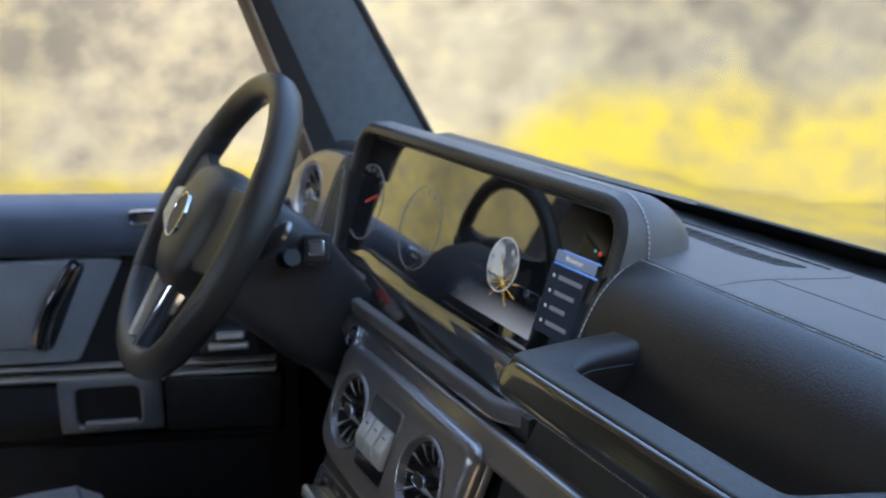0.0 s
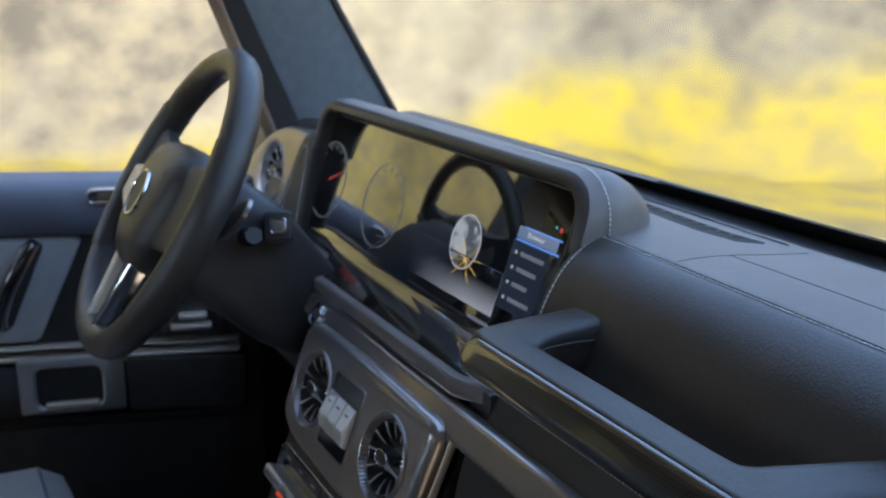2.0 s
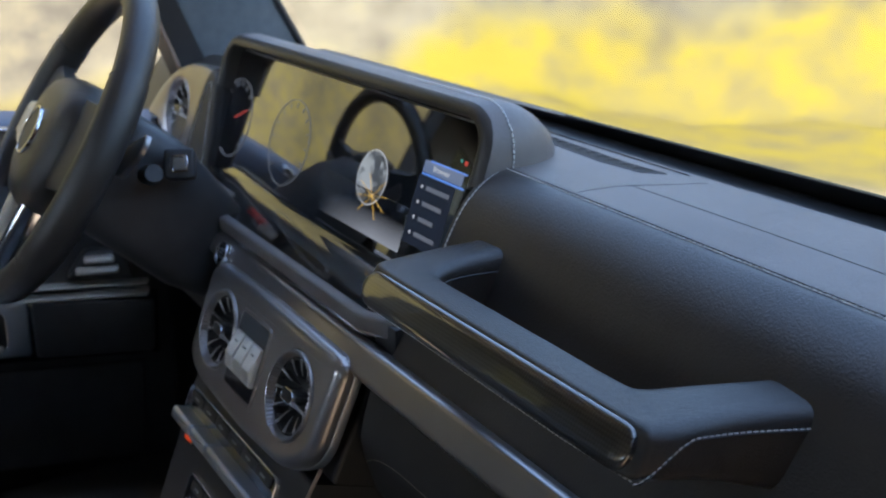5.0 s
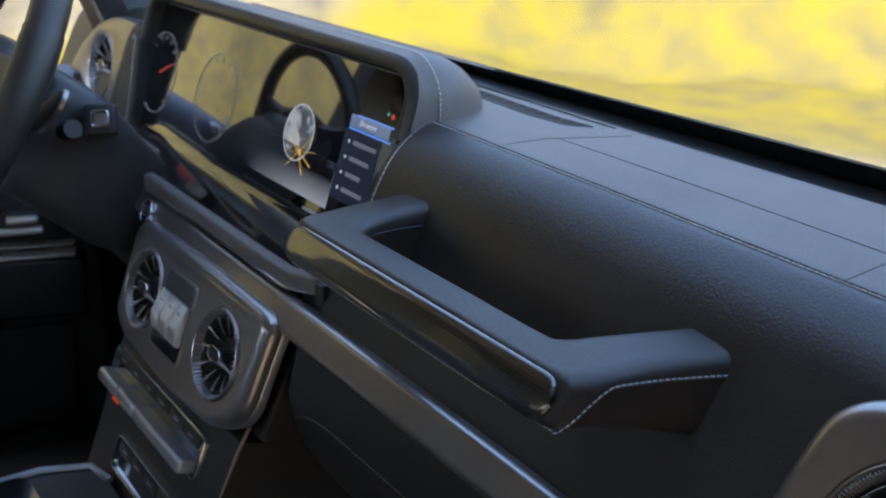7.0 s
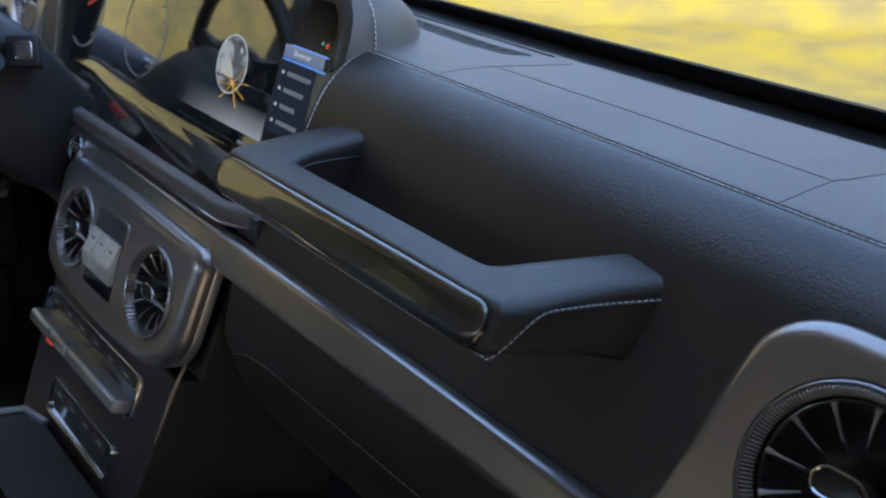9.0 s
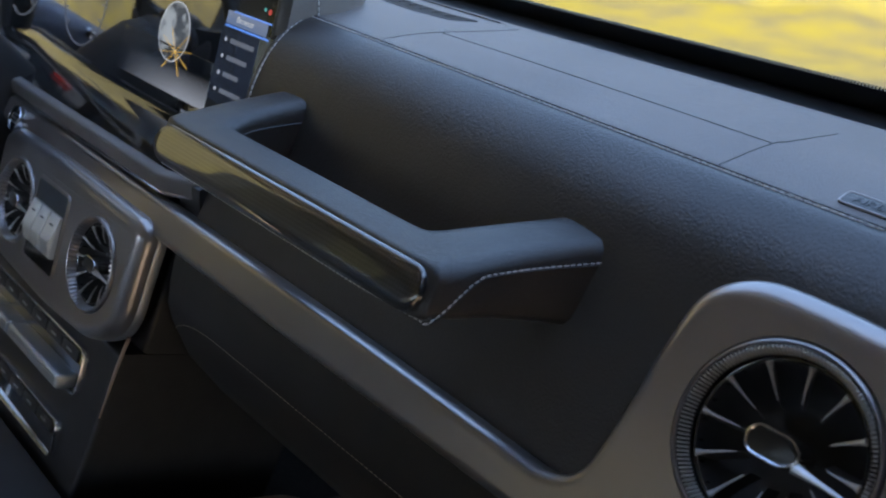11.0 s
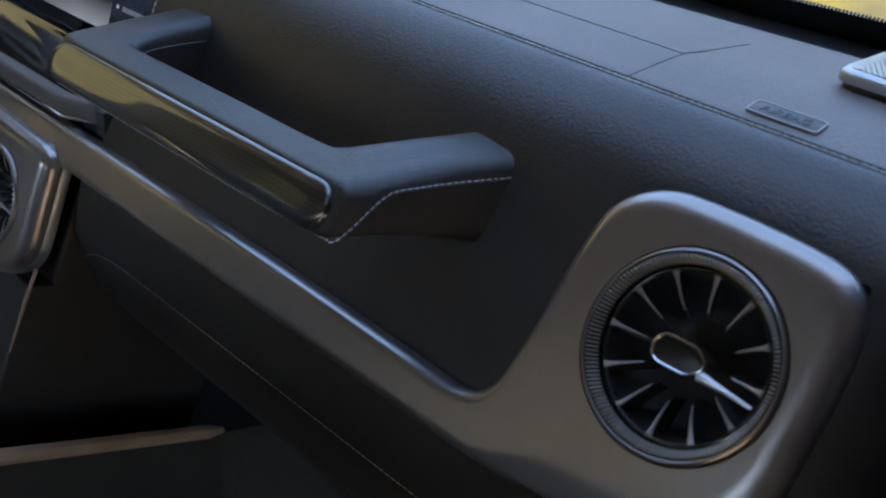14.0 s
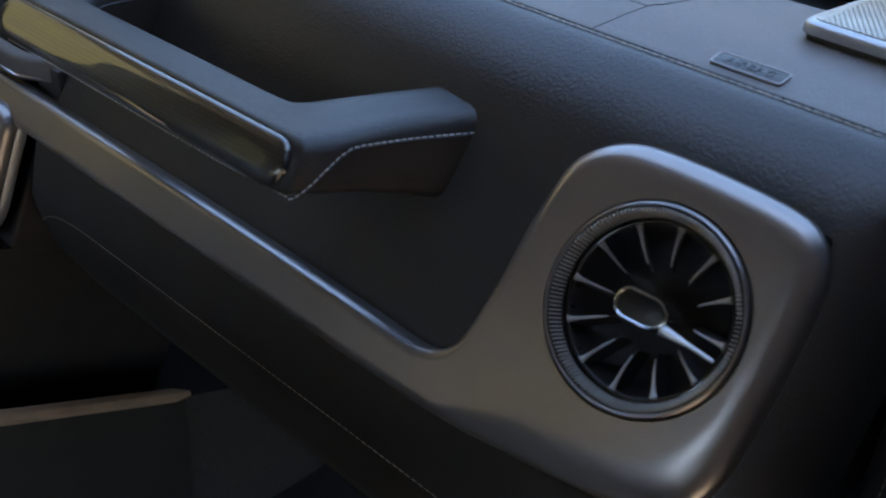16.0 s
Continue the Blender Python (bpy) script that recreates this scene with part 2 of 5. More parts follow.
def tube(bm, pts, r, n=8, closed=False, flat=1.0):
    """A round bar along points."""
    pts = [Vector(p) for p in pts]
    rings, prev = [], None
    m = len(pts)
    for i, p in enumerate(pts):
        a = pts[i - 1] if (i or closed) else p
        b = pts[(i + 1) % m] if (i < m - 1 or closed) else p
        t = (b - a).normalized()
        if prev is None:
            prev = t.orthogonal().normalized()
        u = (prev - t * prev.dot(t)).normalized()
        prev = u
        w = t.cross(u)
        rr = r[i] if isinstance(r, (list, tuple)) else r
        rings.append([p + u * rr * math.cos(2 * math.pi * k / n) + w * rr * flat * math.sin(2 * math.pi * k / n) for k in range(n)])
    return ring_loft(bm, rings) if closed else loft(bm, rings)


def spline(pts, n=8):
    """A smooth line through points."""
    pts = [Vector(p) for p in pts]
    out = []
    for i in range(len(pts) - 1):
        p0, p1, p2, p3 = pts[max(i - 1, 0)], pts[i], pts[i + 1], pts[min(i + 2, len(pts) - 1)]
        for k in range(n):
            t = k / n
            out.append(0.5 * ((2 * p1) + (p2 - p0) * t + (2 * p0 - 5 * p1 + 4 * p2 - p3) * t * t + (3 * p1 - p0 - 3 * p2 + p3) * t ** 3))
    out.append(pts[-1])
    return out


def stitches(bm, pts, length=0.0042, gap=0.0016, r=0.0007):
    """A row of thread stitches along a line."""
    pts = [Vector(p) for p in pts]
    run, want = 0.0, 0.0
    for a, b in zip(pts, pts[1:]):
        d = (b - a).length
        t = (b - a).normalized()
        while want < run + d:
            s = a + t * (want - run)
            e = s + t * length
            tube(bm, [s, s * 0.6 + e * 0.4, e], [r * 0.6, r, r * 0.6], n=5)
            want += length + gap
        run += d
    return bm


def writing(name, text, size, m, mat, parent, label=""):
    cu = bpy.data.curves.new(name, "FONT")
    cu.body, cu.size, cu.extrude = text, size, 0.0002
    cu.align_x, cu.align_y = "CENTER", "CENTER"
    tmp = bpy.data.objects.new(name, cu)
    scene.collection.objects.link(tmp)
    me = bpy.data.meshes.new_from_object(tmp.evaluated_get(bpy.context.evaluated_depsgraph_get()))
    bpy.data.objects.remove(tmp)
    bpy.data.curves.remove(cu)
    bm = bmesh.new()
    bm.from_mesh(me)
    bpy.data.meshes.remove(me)
    bmesh.ops.transform(bm, matrix=m, verts=bm.verts)
    return part(name, bm, mat, parent, label, smooth=False)


def plane_frame(origin, tilt, turn=0.0):
    """A leaning plane: u to the car's right, v up along it, w out of it towards the rear."""
    a, b = radians(tilt), radians(turn)
    r = Matrix.Rotation(b, 3, "Z")
    o, u, v, w = Vector(origin), r @ Vector((1, 0, 0)), r @ Vector((0, math.sin(a), math.cos(a))), r @ Vector((0, -math.cos(a), math.sin(a)))

    def fr(x, y, d=0.0):
        return o + u * x + v * y + w * d
    fr.matrix = Matrix(((u.x, v.x, w.x, o.x), (u.y, v.y, w.y, o.y), (u.z, v.z, w.z, o.z), (0, 0, 0, 1)))
    return fr


TRIM = plane_frame((0, 0.470, 1.167), 30)
STACK = plane_frame((0, 0.450, 1.163), 20)
GLASS = plane_frame((0, 0.598, 1.341), 17.8)
MID = 0.016

# ---- ground and hillside ----


def hill_material():
    m = bpy.data.materials.new("dry_hillside")
    m.use_nodes = True
    nt = m.node_tree
    b = nt.nodes["Principled BSDF"]
    b.inputs["Roughness"].default_value = 1.0
    b.inputs["Specular IOR Level"].default_value = 0.1
    co = nt.nodes.new("ShaderNodeTexCoord")
    big = nt.nodes.new("ShaderNodeTexNoise")
    big.inputs["Scale"].default_value, big.inputs["Detail"].default_value = 0.7, 3.0
    small = nt.nodes.new("ShaderNodeTexNoise")
    small.inputs["Scale"].default_value, small.inputs["Detail"].default_value = 2.6, 4.5
    rock = nt.nodes.new("ShaderNodeValToRGB")
    els = rock.color_ramp.elements
    els[0].position, els[0].color = 0.38, (0.070, 0.060, 0.043, 1)
    els[1].position, els[1].color = 0.62, (0.136, 0.118, 0.082, 1)
    e = els.new(0.48)
    e.color = (0.104, 0.088, 0.060, 1)
    grass = nt.nodes.new("ShaderNodeValToRGB")
    g = grass.color_ramp.elements
    g[0].position, g[0].color = 0.36, (0.108, 0.086, 0.034, 1)
    g[1].position, g[1].color = 0.60, (0.152, 0.118, 0.0155, 1)
    for t in (big, small):
        nt.links.new(co.outputs["Object"], t.inputs["Vector"])
    av = nt.nodes.new("ShaderNodeMix")
    av.inputs["Factor"].default_value = 0.55
    nt.links.new(big.outputs["Fac"], av.inputs["A"])
    nt.links.new(small.outputs["Fac"], av.inputs["B"])
    nt.links.new(av.outputs["Result"], rock.inputs["Fac"])
    nt.links.new(av.outputs["Result"], grass.inputs["Fac"])
    at = nt.nodes.new("ShaderNodeAttribute")
    at.attribute_name = "grass"
    wob = nt.nodes.new("ShaderNodeMath")
    wob.operation = "MULTIPLY_ADD"
    wob.inputs[1].default_value, wob.inputs[2].default_value = 0.9, -0.45
    nt.links.new(small.outputs["Fac"], wob.inputs[0])
    add = nt.nodes.new("ShaderNodeMath")
    add.operation, add.use_clamp = "ADD", True
    nt.links.new(at.outputs["Fac"], add.inputs[0])
    nt.links.new(wob.outputs[0], add.inputs[1])
    mix = nt.nodes.new("ShaderNodeMix")
    mix.data_type = "RGBA"
    nt.links.new(add.outputs[0], mix.inputs["Factor"])
    # greyer, darker rock on the slope straight ahead
    dark = nt.nodes.new("ShaderNodeAttribute")
    dark.attribute_name = "grey_rock"
    dull = nt.nodes.new("ShaderNodeMix")
    dull.data_type, dull.blend_type = "RGBA", "MULTIPLY"
    dull.inputs["B"].default_value = (0.66, 0.69, 0.74, 1)
    nt.links.new(dark.outputs["Fac"], dull.inputs["Factor"])
    nt.links.new(rock.outputs["Color"], dull.inputs["A"])
    nt.links.new(dull.outputs["Result"], mix.inputs["A"])
    nt.links.new(grass.outputs["Color"], mix.inputs["B"])
    # bare level ground about the car, paled to bounce warm light into the cabin
    bounce_sand = nt.nodes.new("ShaderNodeAttribute")
    bounce_sand.attribute_name = "bounce_sand"
    tint = nt.nodes.new("ShaderNodeValToRGB")
    tint.color_ramp.elements[0].color, tint.color_ramp.elements[1].color = (0.28, 0.205, 0.125, 1), (0.36, 0.275, 0.175, 1)
    nt.links.new(small.outputs["Fac"], tint.inputs["Fac"])
    last = nt.nodes.new("ShaderNodeMix")
    last.data_type = "RGBA"
    nt.links.new(bounce_sand.outputs["Fac"], last.inputs["Factor"])
    nt.links.new(mix.outputs["Result"], last.inputs["A"])
    nt.links.new(tint.outputs["Color"], last.inputs["B"])
    nt.links.new(last.outputs["Result"], b.inputs["Base Color"])
    return m


def build_ground():
    """One sheet: level round the car, yellow grass about it, a rocky slope behind."""
    bm = bmesh.new()
    lay = bm.verts.layers.float.new("grass")
    rs = [0.0, 2, 4, 5] + [5.5 + 0.5 * k for k in range(5)] + [7.7 + 0.12 * k for k in range(24)] + [10.8, 11.5, 12.2, 13, 14, 15, 17, 20, 26, 38, 65, 100, 200, 500, 1500]
    n = 220
    bare = bm.verts.layers.float.new("bounce_sand")
    grey = bm.verts.layers.float.new("grey_rock")
    grid = []
    for r in rs:
        row = []
        for k in range(n):
            a = 2 * math.pi * k / n
            x, y = r * math.cos(a), r * math.sin(a)
            # The slope stands ahead and to the driver's side; the other side is open country.
            az = math.degrees(a)
            side = max(0.0, math.cos(a - radians(140))) if az < 140 else max(0.0, min(1.0, (262 - az) / 20))
            gold = max(0.0, min(1.0, (az - 174) / 8))
            turn = max(0.0, min(1.0, (az - 205) / 20))
            cap = 13.5 + 16.0 * max(0.0, min(1.0, (az - 150) / 15)) * max(0.0, min(1.0, (275 - math.degrees(a)) / 20))
            rise = (min(r, cap) - 8.0) * (1.05 - 0.42 * turn) * min(1.0, side * 2.5) if r > 8.0 else 0.0
            rough = min(1.0, max(0.0, r - 7.2))
            z = rise + 0.35 * noise.noise((x * 0.5, y * 0.5, 0)) * rough + 0.16 * noise.noise((x * 1.6, y * 1.6, 4)) * rough + 0.06 * noise.noise((x * 4, y * 4, 7)) * rough
            v = bm.verts.new((x, y, z))
            lift = 0.22 * max(-1.0, min(1.0, (140 - az) / 8)) * (1 - max(0.0, min(1.0, (az - 156) / 6)))
            edge = 8.24 + lift + 0.22 * noise.noise((x * 0.45, y * 0.45, 9)) + 0.40 * max(-0.3, min(1.0, (y - 0.5 * abs(x)) / 5.0))
            v[lay] = max(0.0, min(1.0, (r - 5.6) / 1.0)) * max(0.0, min(1.0, (edge - r) / 0.35 + 0.5), 0.6 * gold * min(1.0, max(0.0, (30 - r) / 8)))
            v[grey] = max(0.0, min(1.0, (150 - az) / 12)) * max(0.0, min(1.0, (az - 60) / 20))
            # pale only near the car, as a warm reflector from below
            v[bare] = max(0.0, min(1.0, (5.8 - r) / 0.5))
            row.append(v)
        grid.append(row)
    for p, q in zip(grid, grid[1:]):
        for i in range(n):
            j = (i + 1) % n
            if p is grid[0]:
                continue
            bm.faces.new((p[i], p[j], q[j], q[i]))
    bm.faces.new(grid[1])
    for v in grid[0]:
        bm.verts.remove(v)
    return tagged(part("ground", bm, hill_material(), angle=180), "dry ground with yellow grass below a pale rocky slope", "ground", kind="structure")


build_ground()

# ---- car shell ----


def prism_x(bm, profile, x0, x1, n=1):
    """A solid with the given outline in y and z, drawn along x."""
    return loft(bm, [[Vector((x0 + (x1 - x0) * k / n, y, z)) for y, z in profile] for k in range(n + 1)])


def build_shell():
    # floor pan
    bm = bmesh.new()
    box(bm, (-0.80, -1.75, 0.50), (1.05, 0.95, 0.55), 0.01)
    tagged(part("floor", bm, CARPET), "black carpeted floor pan of the car", "floor", kind="structure")
    # firewall
    bm = bmesh.new()
    box(bm, (-0.82, 0.86, 0.50), (0.82, 0.93, 1.285), 0.01)
    tagged(part("wall_front", bm, DARK), "dark firewall behind the dashboard", "wall", kind="structure")
    # unseen rear wall, its opening sized for the light on the metal trim
    bm = bmesh.new()
    box(bm, (-0.82, -1.80, 0.50), (1.05, -1.752, 1.50), 0.01)
    box(bm, (0.76, -1.80, 1.501), (1.05, -1.752, 1.95), 0.01)
    box(bm, (-0.82, -1.80, 1.501), (-0.75, -1.752, 1.95), 0.01)
    box(bm, (-0.749, -1.80, 1.87), (0.759, -1.752, 1.95), 0.01)
    tagged(part("unseen_wall_rear", bm, HEADLINER), "unseen pale rear wall with a wide opening, added to light the dashboard", "wall", kind="structure")
    # headliner out of view, paled to bounce warm light down
    bm = bmesh.new()
    box(bm, (-0.82, -1.75, 1.93), (1.06, 0.40, 1.99), 0.02)
    tagged(part("ceiling", bm, HEADLINER), "pale fabric headliner under the roof, lightened to bounce light", "ceiling", kind="structure")
    # rear body side on the driver's side, with the pillar between the windows
    bm = bmesh.new()
    box(bm, (-0.84, -1.75, 0.50), (-0.79, -0.50, 1.22), 0.015)
    box(bm, (-0.84, -1.75, 1.22), (-0.79, -1.00, 1.929), 0.015)
    box(bm, (-0.84, -0.999, 1.76), (-0.79, -0.50, 1.929), 0.015)
    box(bm, (-0.84, -0.999, 1.22), (-0.79, -0.50, 1.45), 0.015)
    tagged(part("wall_left", bm, DARK), "dark lower body side behind the driver", "wall", kind="structure")
    bm = bmesh.new()
    loft(bm, [[Vector((-0.84, -0.66, 1.2)), Vector((-0.76, -0.64, 1.2)), Vector((-0.76, -0.30, 1.2)), Vector((-0.84, -0.28, 1.2))],
              [Vector((-0.80, -0.60, 1.95)), Vector((-0.73, -0.58, 1.95)), Vector((-0.73, -0.38, 1.95)), Vector((-0.80, -0.36, 1.95))]])
    tagged(part("pillar_rear", bm, DARK), "dark centre pillar behind the driver's door", "pillar", kind="structure")
    bm = bmesh.new()
    box(bm, (-0.84, 0.20, 0.50), (-0.80, 0.93, 1.20), 0.01)
    tagged(part("kick_panel_left", bm, DARK), "dark side panel of the driver's footwell", "panel", kind="structure")
    bm = bmesh.new()
    box(bm, (0.865, 0.46, 0.50), (0.90, 0.93, 1.30), 0.01)
    tagged(part("kick_panel_right", bm, DARK), "dark side panel at the passenger's doorway", "panel", kind="structure")
    # unseen wall on the passenger's side, its openings placed to shape the light
    bm = bmesh.new()
    box(bm, (1.00, -1.75, 0.50), (1.05, 0.93, 0.62), 0.015)
    box(bm, (1.00, -1.75, 0.621), (1.05, 0.14, 1.08), 0.015)
    box(bm, (1.00, 0.38, 0.621), (1.05, 0.93, 1.08), 0.015)
    box(bm, (1.00, -1.75, 1.081), (1.05, -1.20, 1.929), 0.015)
    box(bm, (1.00, -1.199, 1.081), (1.05, -0.601, 1.22), 0.015)
    box(bm, (1.00, -1.199, 1.76), (1.05, -0.601, 1.929), 0.015)
    box(bm, (1.00, -0.60, 1.081), (1.05, 0.30, 1.929), 0.015)
    box(bm, (1.00, 0.3005, 1.081), (1.05, 0.93, 1.80), 0.015)
    tagged(part("unseen_wall_right", bm, BROWN), "unseen brown side wall with openings, added for warm fill light", "wall", kind="structure")


def pillar_section(z, inner=0.0):
    k = z - 1.30
    # window edge, rear inner edge, crown, windscreen edge, outer
    return [Vector((-0.675, 0.588 - 0.386 * k, z)), Vector((-0.655, 0.600 - 0.386 * k, z)), Vector((-0.640, 0.640 - 0.46 * k, z)), Vector((-0.622, 0.70 - 0.50 * k, z)),
            Vector((-0.608, 0.755 - 0.555 * k, z)), Vector((-0.604, 0.787 - 0.578 * k, z)), Vector((-0.64, 0.80 - 0.578 * k, z)), Vector((-0.72, 0.70 - 0.5 * k, z))]


def build_pillars():
    p = thing("pillar_front", (-0.64, 0.65, 1.2), "blue-grey trimmed front roof pillar beside the windscreen", "pillar", kind="structure")
    bm = bmesh.new()
    zs = [1.22, 1.30, 1.45, 1.6, 1.8, 1.96]
    loft(bm, [pillar_section(z)[1:] for z in zs])
    part("pillar_trim", bm, PILLAR, p, angle=60)
    bm = bmesh.new()
    loft(bm, [[Vector((-0.690, 0.575 - 0.386 * (z - 1.3), z)), Vector((-0.652, 0.588 - 0.386 * (z - 1.3), z)), Vector((-0.640, 0.628 - 0.44 * (z - 1.3), z)), Vector((-0.70, 0.64 - 0.44 * (z - 1.3), z))] for z in zs])
    part("door_seal", bm, SEAL, p, "black rubber door seal")
    bm = bmesh.new()
    tube(bm, [(-0.655, 0.585 - 0.386 * (z - 1.3), z) for z in zs], 0.0035, 6)
    part("seal_lip", bm, BROWN, p, "thin brown edge of the door seal")
    bm = bmesh.new()
    tube(bm, [(-0.603, 0.790 - 0.578 * (z - 1.3), z) for z in zs], 0.006, 8)
    part("windscreen_seal", bm, SEAL, p)
    q = thing("pillar_front", (0.80, 0.65, 1.2), "grey trimmed front roof pillar at the open doorway", "pillar", kind="structure")
    bm = bmesh.new()
    loft(bm, [[Vector((-v.x + 0.30, v.y, v.z)) for v in pillar_section(z)] for z in zs if z > 1.29])
    part("pillar_trim", bm, PILLAR, q, angle=60)


def glass_material(name, tint):
    m = bpy.data.materials.new(name)
    m.use_nodes = True
    nt = m.node_tree
    nt.nodes.remove(nt.nodes["Principled BSDF"])
    tr, gl, mx = (nt.nodes.new(k) for k in ("ShaderNodeBsdfTransparent", "ShaderNodeBsdfGlossy", "ShaderNodeMixShader"))
    gl.inputs["Roughness"].default_value = 0.02
    tr.inputs["Color"].default_value = (*tint, 1)
    mx.inputs[0].default_value = 0.025
    nt.links.new(tr.outputs[0], mx.inputs[1])
    nt.links.new(gl.outputs[0], mx.inputs[2])
    nt.links.new(mx.outputs[0], nt.nodes["Material Output"].inputs[0])
    return m


CLEAR = glass_material("clear_glass", (0.97, 0.98, 0.975))
TINTED = glass_material("tinted_glass", (0.42, 0.45, 0.47))


def build_windscreen():
    w = thing("windscreen", (0.1, 0.80, 1.31), "clear raked windscreen with a black printed border", "windscreen", kind="structure")
    rake = 0.578

    def on(x, h, d=0.0):
        return Vector((x, 0.803 - rake * h + d, 1.300 + h))
    bm = bmesh.new()
    loft(bm, [[on(-0.60, -0.02, 0.006), on(0.82, -0.02, 0.006), on(0.82, -0.02, 0.011), on(-0.60, -0.02, 0.011)],
              [on(-0.60, 0.66, 0.006), on(0.82, 0.66, 0.006), on(0.82, 0.66, 0.011), on(-0.60, 0.66, 0.011)]])
    g = part("pane", bm, CLEAR, w, smooth=False)
    g.visible_shadow = False
    # printed border at the foot, its upper edge serrated with small dots
    bm = bmesh.new()
    loft(bm, [[on(-0.60, -0.02, 0.001), on(0.82, -0.02, 0.001), on(0.82, -0.02, 0.005), on(-0.60, -0.02, 0.005)],
              [on(-0.60, 0.012, 0.001), on(0.82, 0.0275, 0.001), on(0.82, 0.0275, 0.005), on(-0.60, 0.012, 0.005)]])
    part("border", bm, FRIT, w, smooth=False)
    bm = bmesh.new()
    for k in range(300):
        x = 0.05 + k * 0.0026
        h = 0.012 + 0.0155 * (x + 0.6) / 1.42
        vs = [bm.verts.new(on(x + a, h + b, c)) for c in (0.001, 0.004) for a, b in ((-0.0009, -0.001), (0.0009, -0.001), (0, 0.0026))]
        bm.faces.new(vs[:3])
        bm.faces.new(vs[3:])
        for i in range(3):
            bm.faces.new((vs[i], vs[(i + 1) % 3], vs[3 + (i + 1) % 3], vs[3 + i]))
    tagged(part("border_dots", bm, FRIT, w, "row of fine black printed dots", smooth=False), kind="stuff")


def build_rear_windows():
    # both out of view: left for the inlay's reflection, right for fill light
    for n, (x, y0, y1, z0) in enumerate(((-0.815, -0.998, -0.502, 1.452), (1.025, -1.198, -0.602, 1.222))):
        w = thing("window_%d" % (n + 1), (x, y0, z0), "tinted rear side window, unseen, added to shape the light", "window", kind="structure")
        bm = bmesh.new()
        box(bm, (x - 0.002, y0, z0), (x + 0.002, y1, 1.758), 0.0)
        part("pane", bm, TINTED, w, smooth=False).visible_shadow = False


build_shell()
build_rear_windows()
build_pillars()
build_windscreen()

# ---- dashboard ----
def pad_drop(x):
    """The pad's front edge falls a little towards the passenger's door."""
    return 0.0015 - 0.018 * max(0.0, x - 0.2)


def top_z(x, y):
    """Height of the dashboard's top: level at the windscreen, easing down to its front edge."""
    e = pad_drop(x) if x >= 0.2 else 0.0015
    k = max(0.0, min(1.0, (0.665 - y) / 0.062))
    return 1.3172 + e * k * k * (1.6 - 0.6 * k) - 0.0014 * max(0.0, y - 0.66) / 0.08


FACE = [(0.600, 1.3165), (0.590, 1.3150), (0.577, 1.3095), (0.564, 1.300), (0.552, 1.287), (0.541, 1.269), (0.531, 1.248), (0.520, 1.225), (0.507, 1.200), (0.494, 1.178), (0.478, 1.150)]


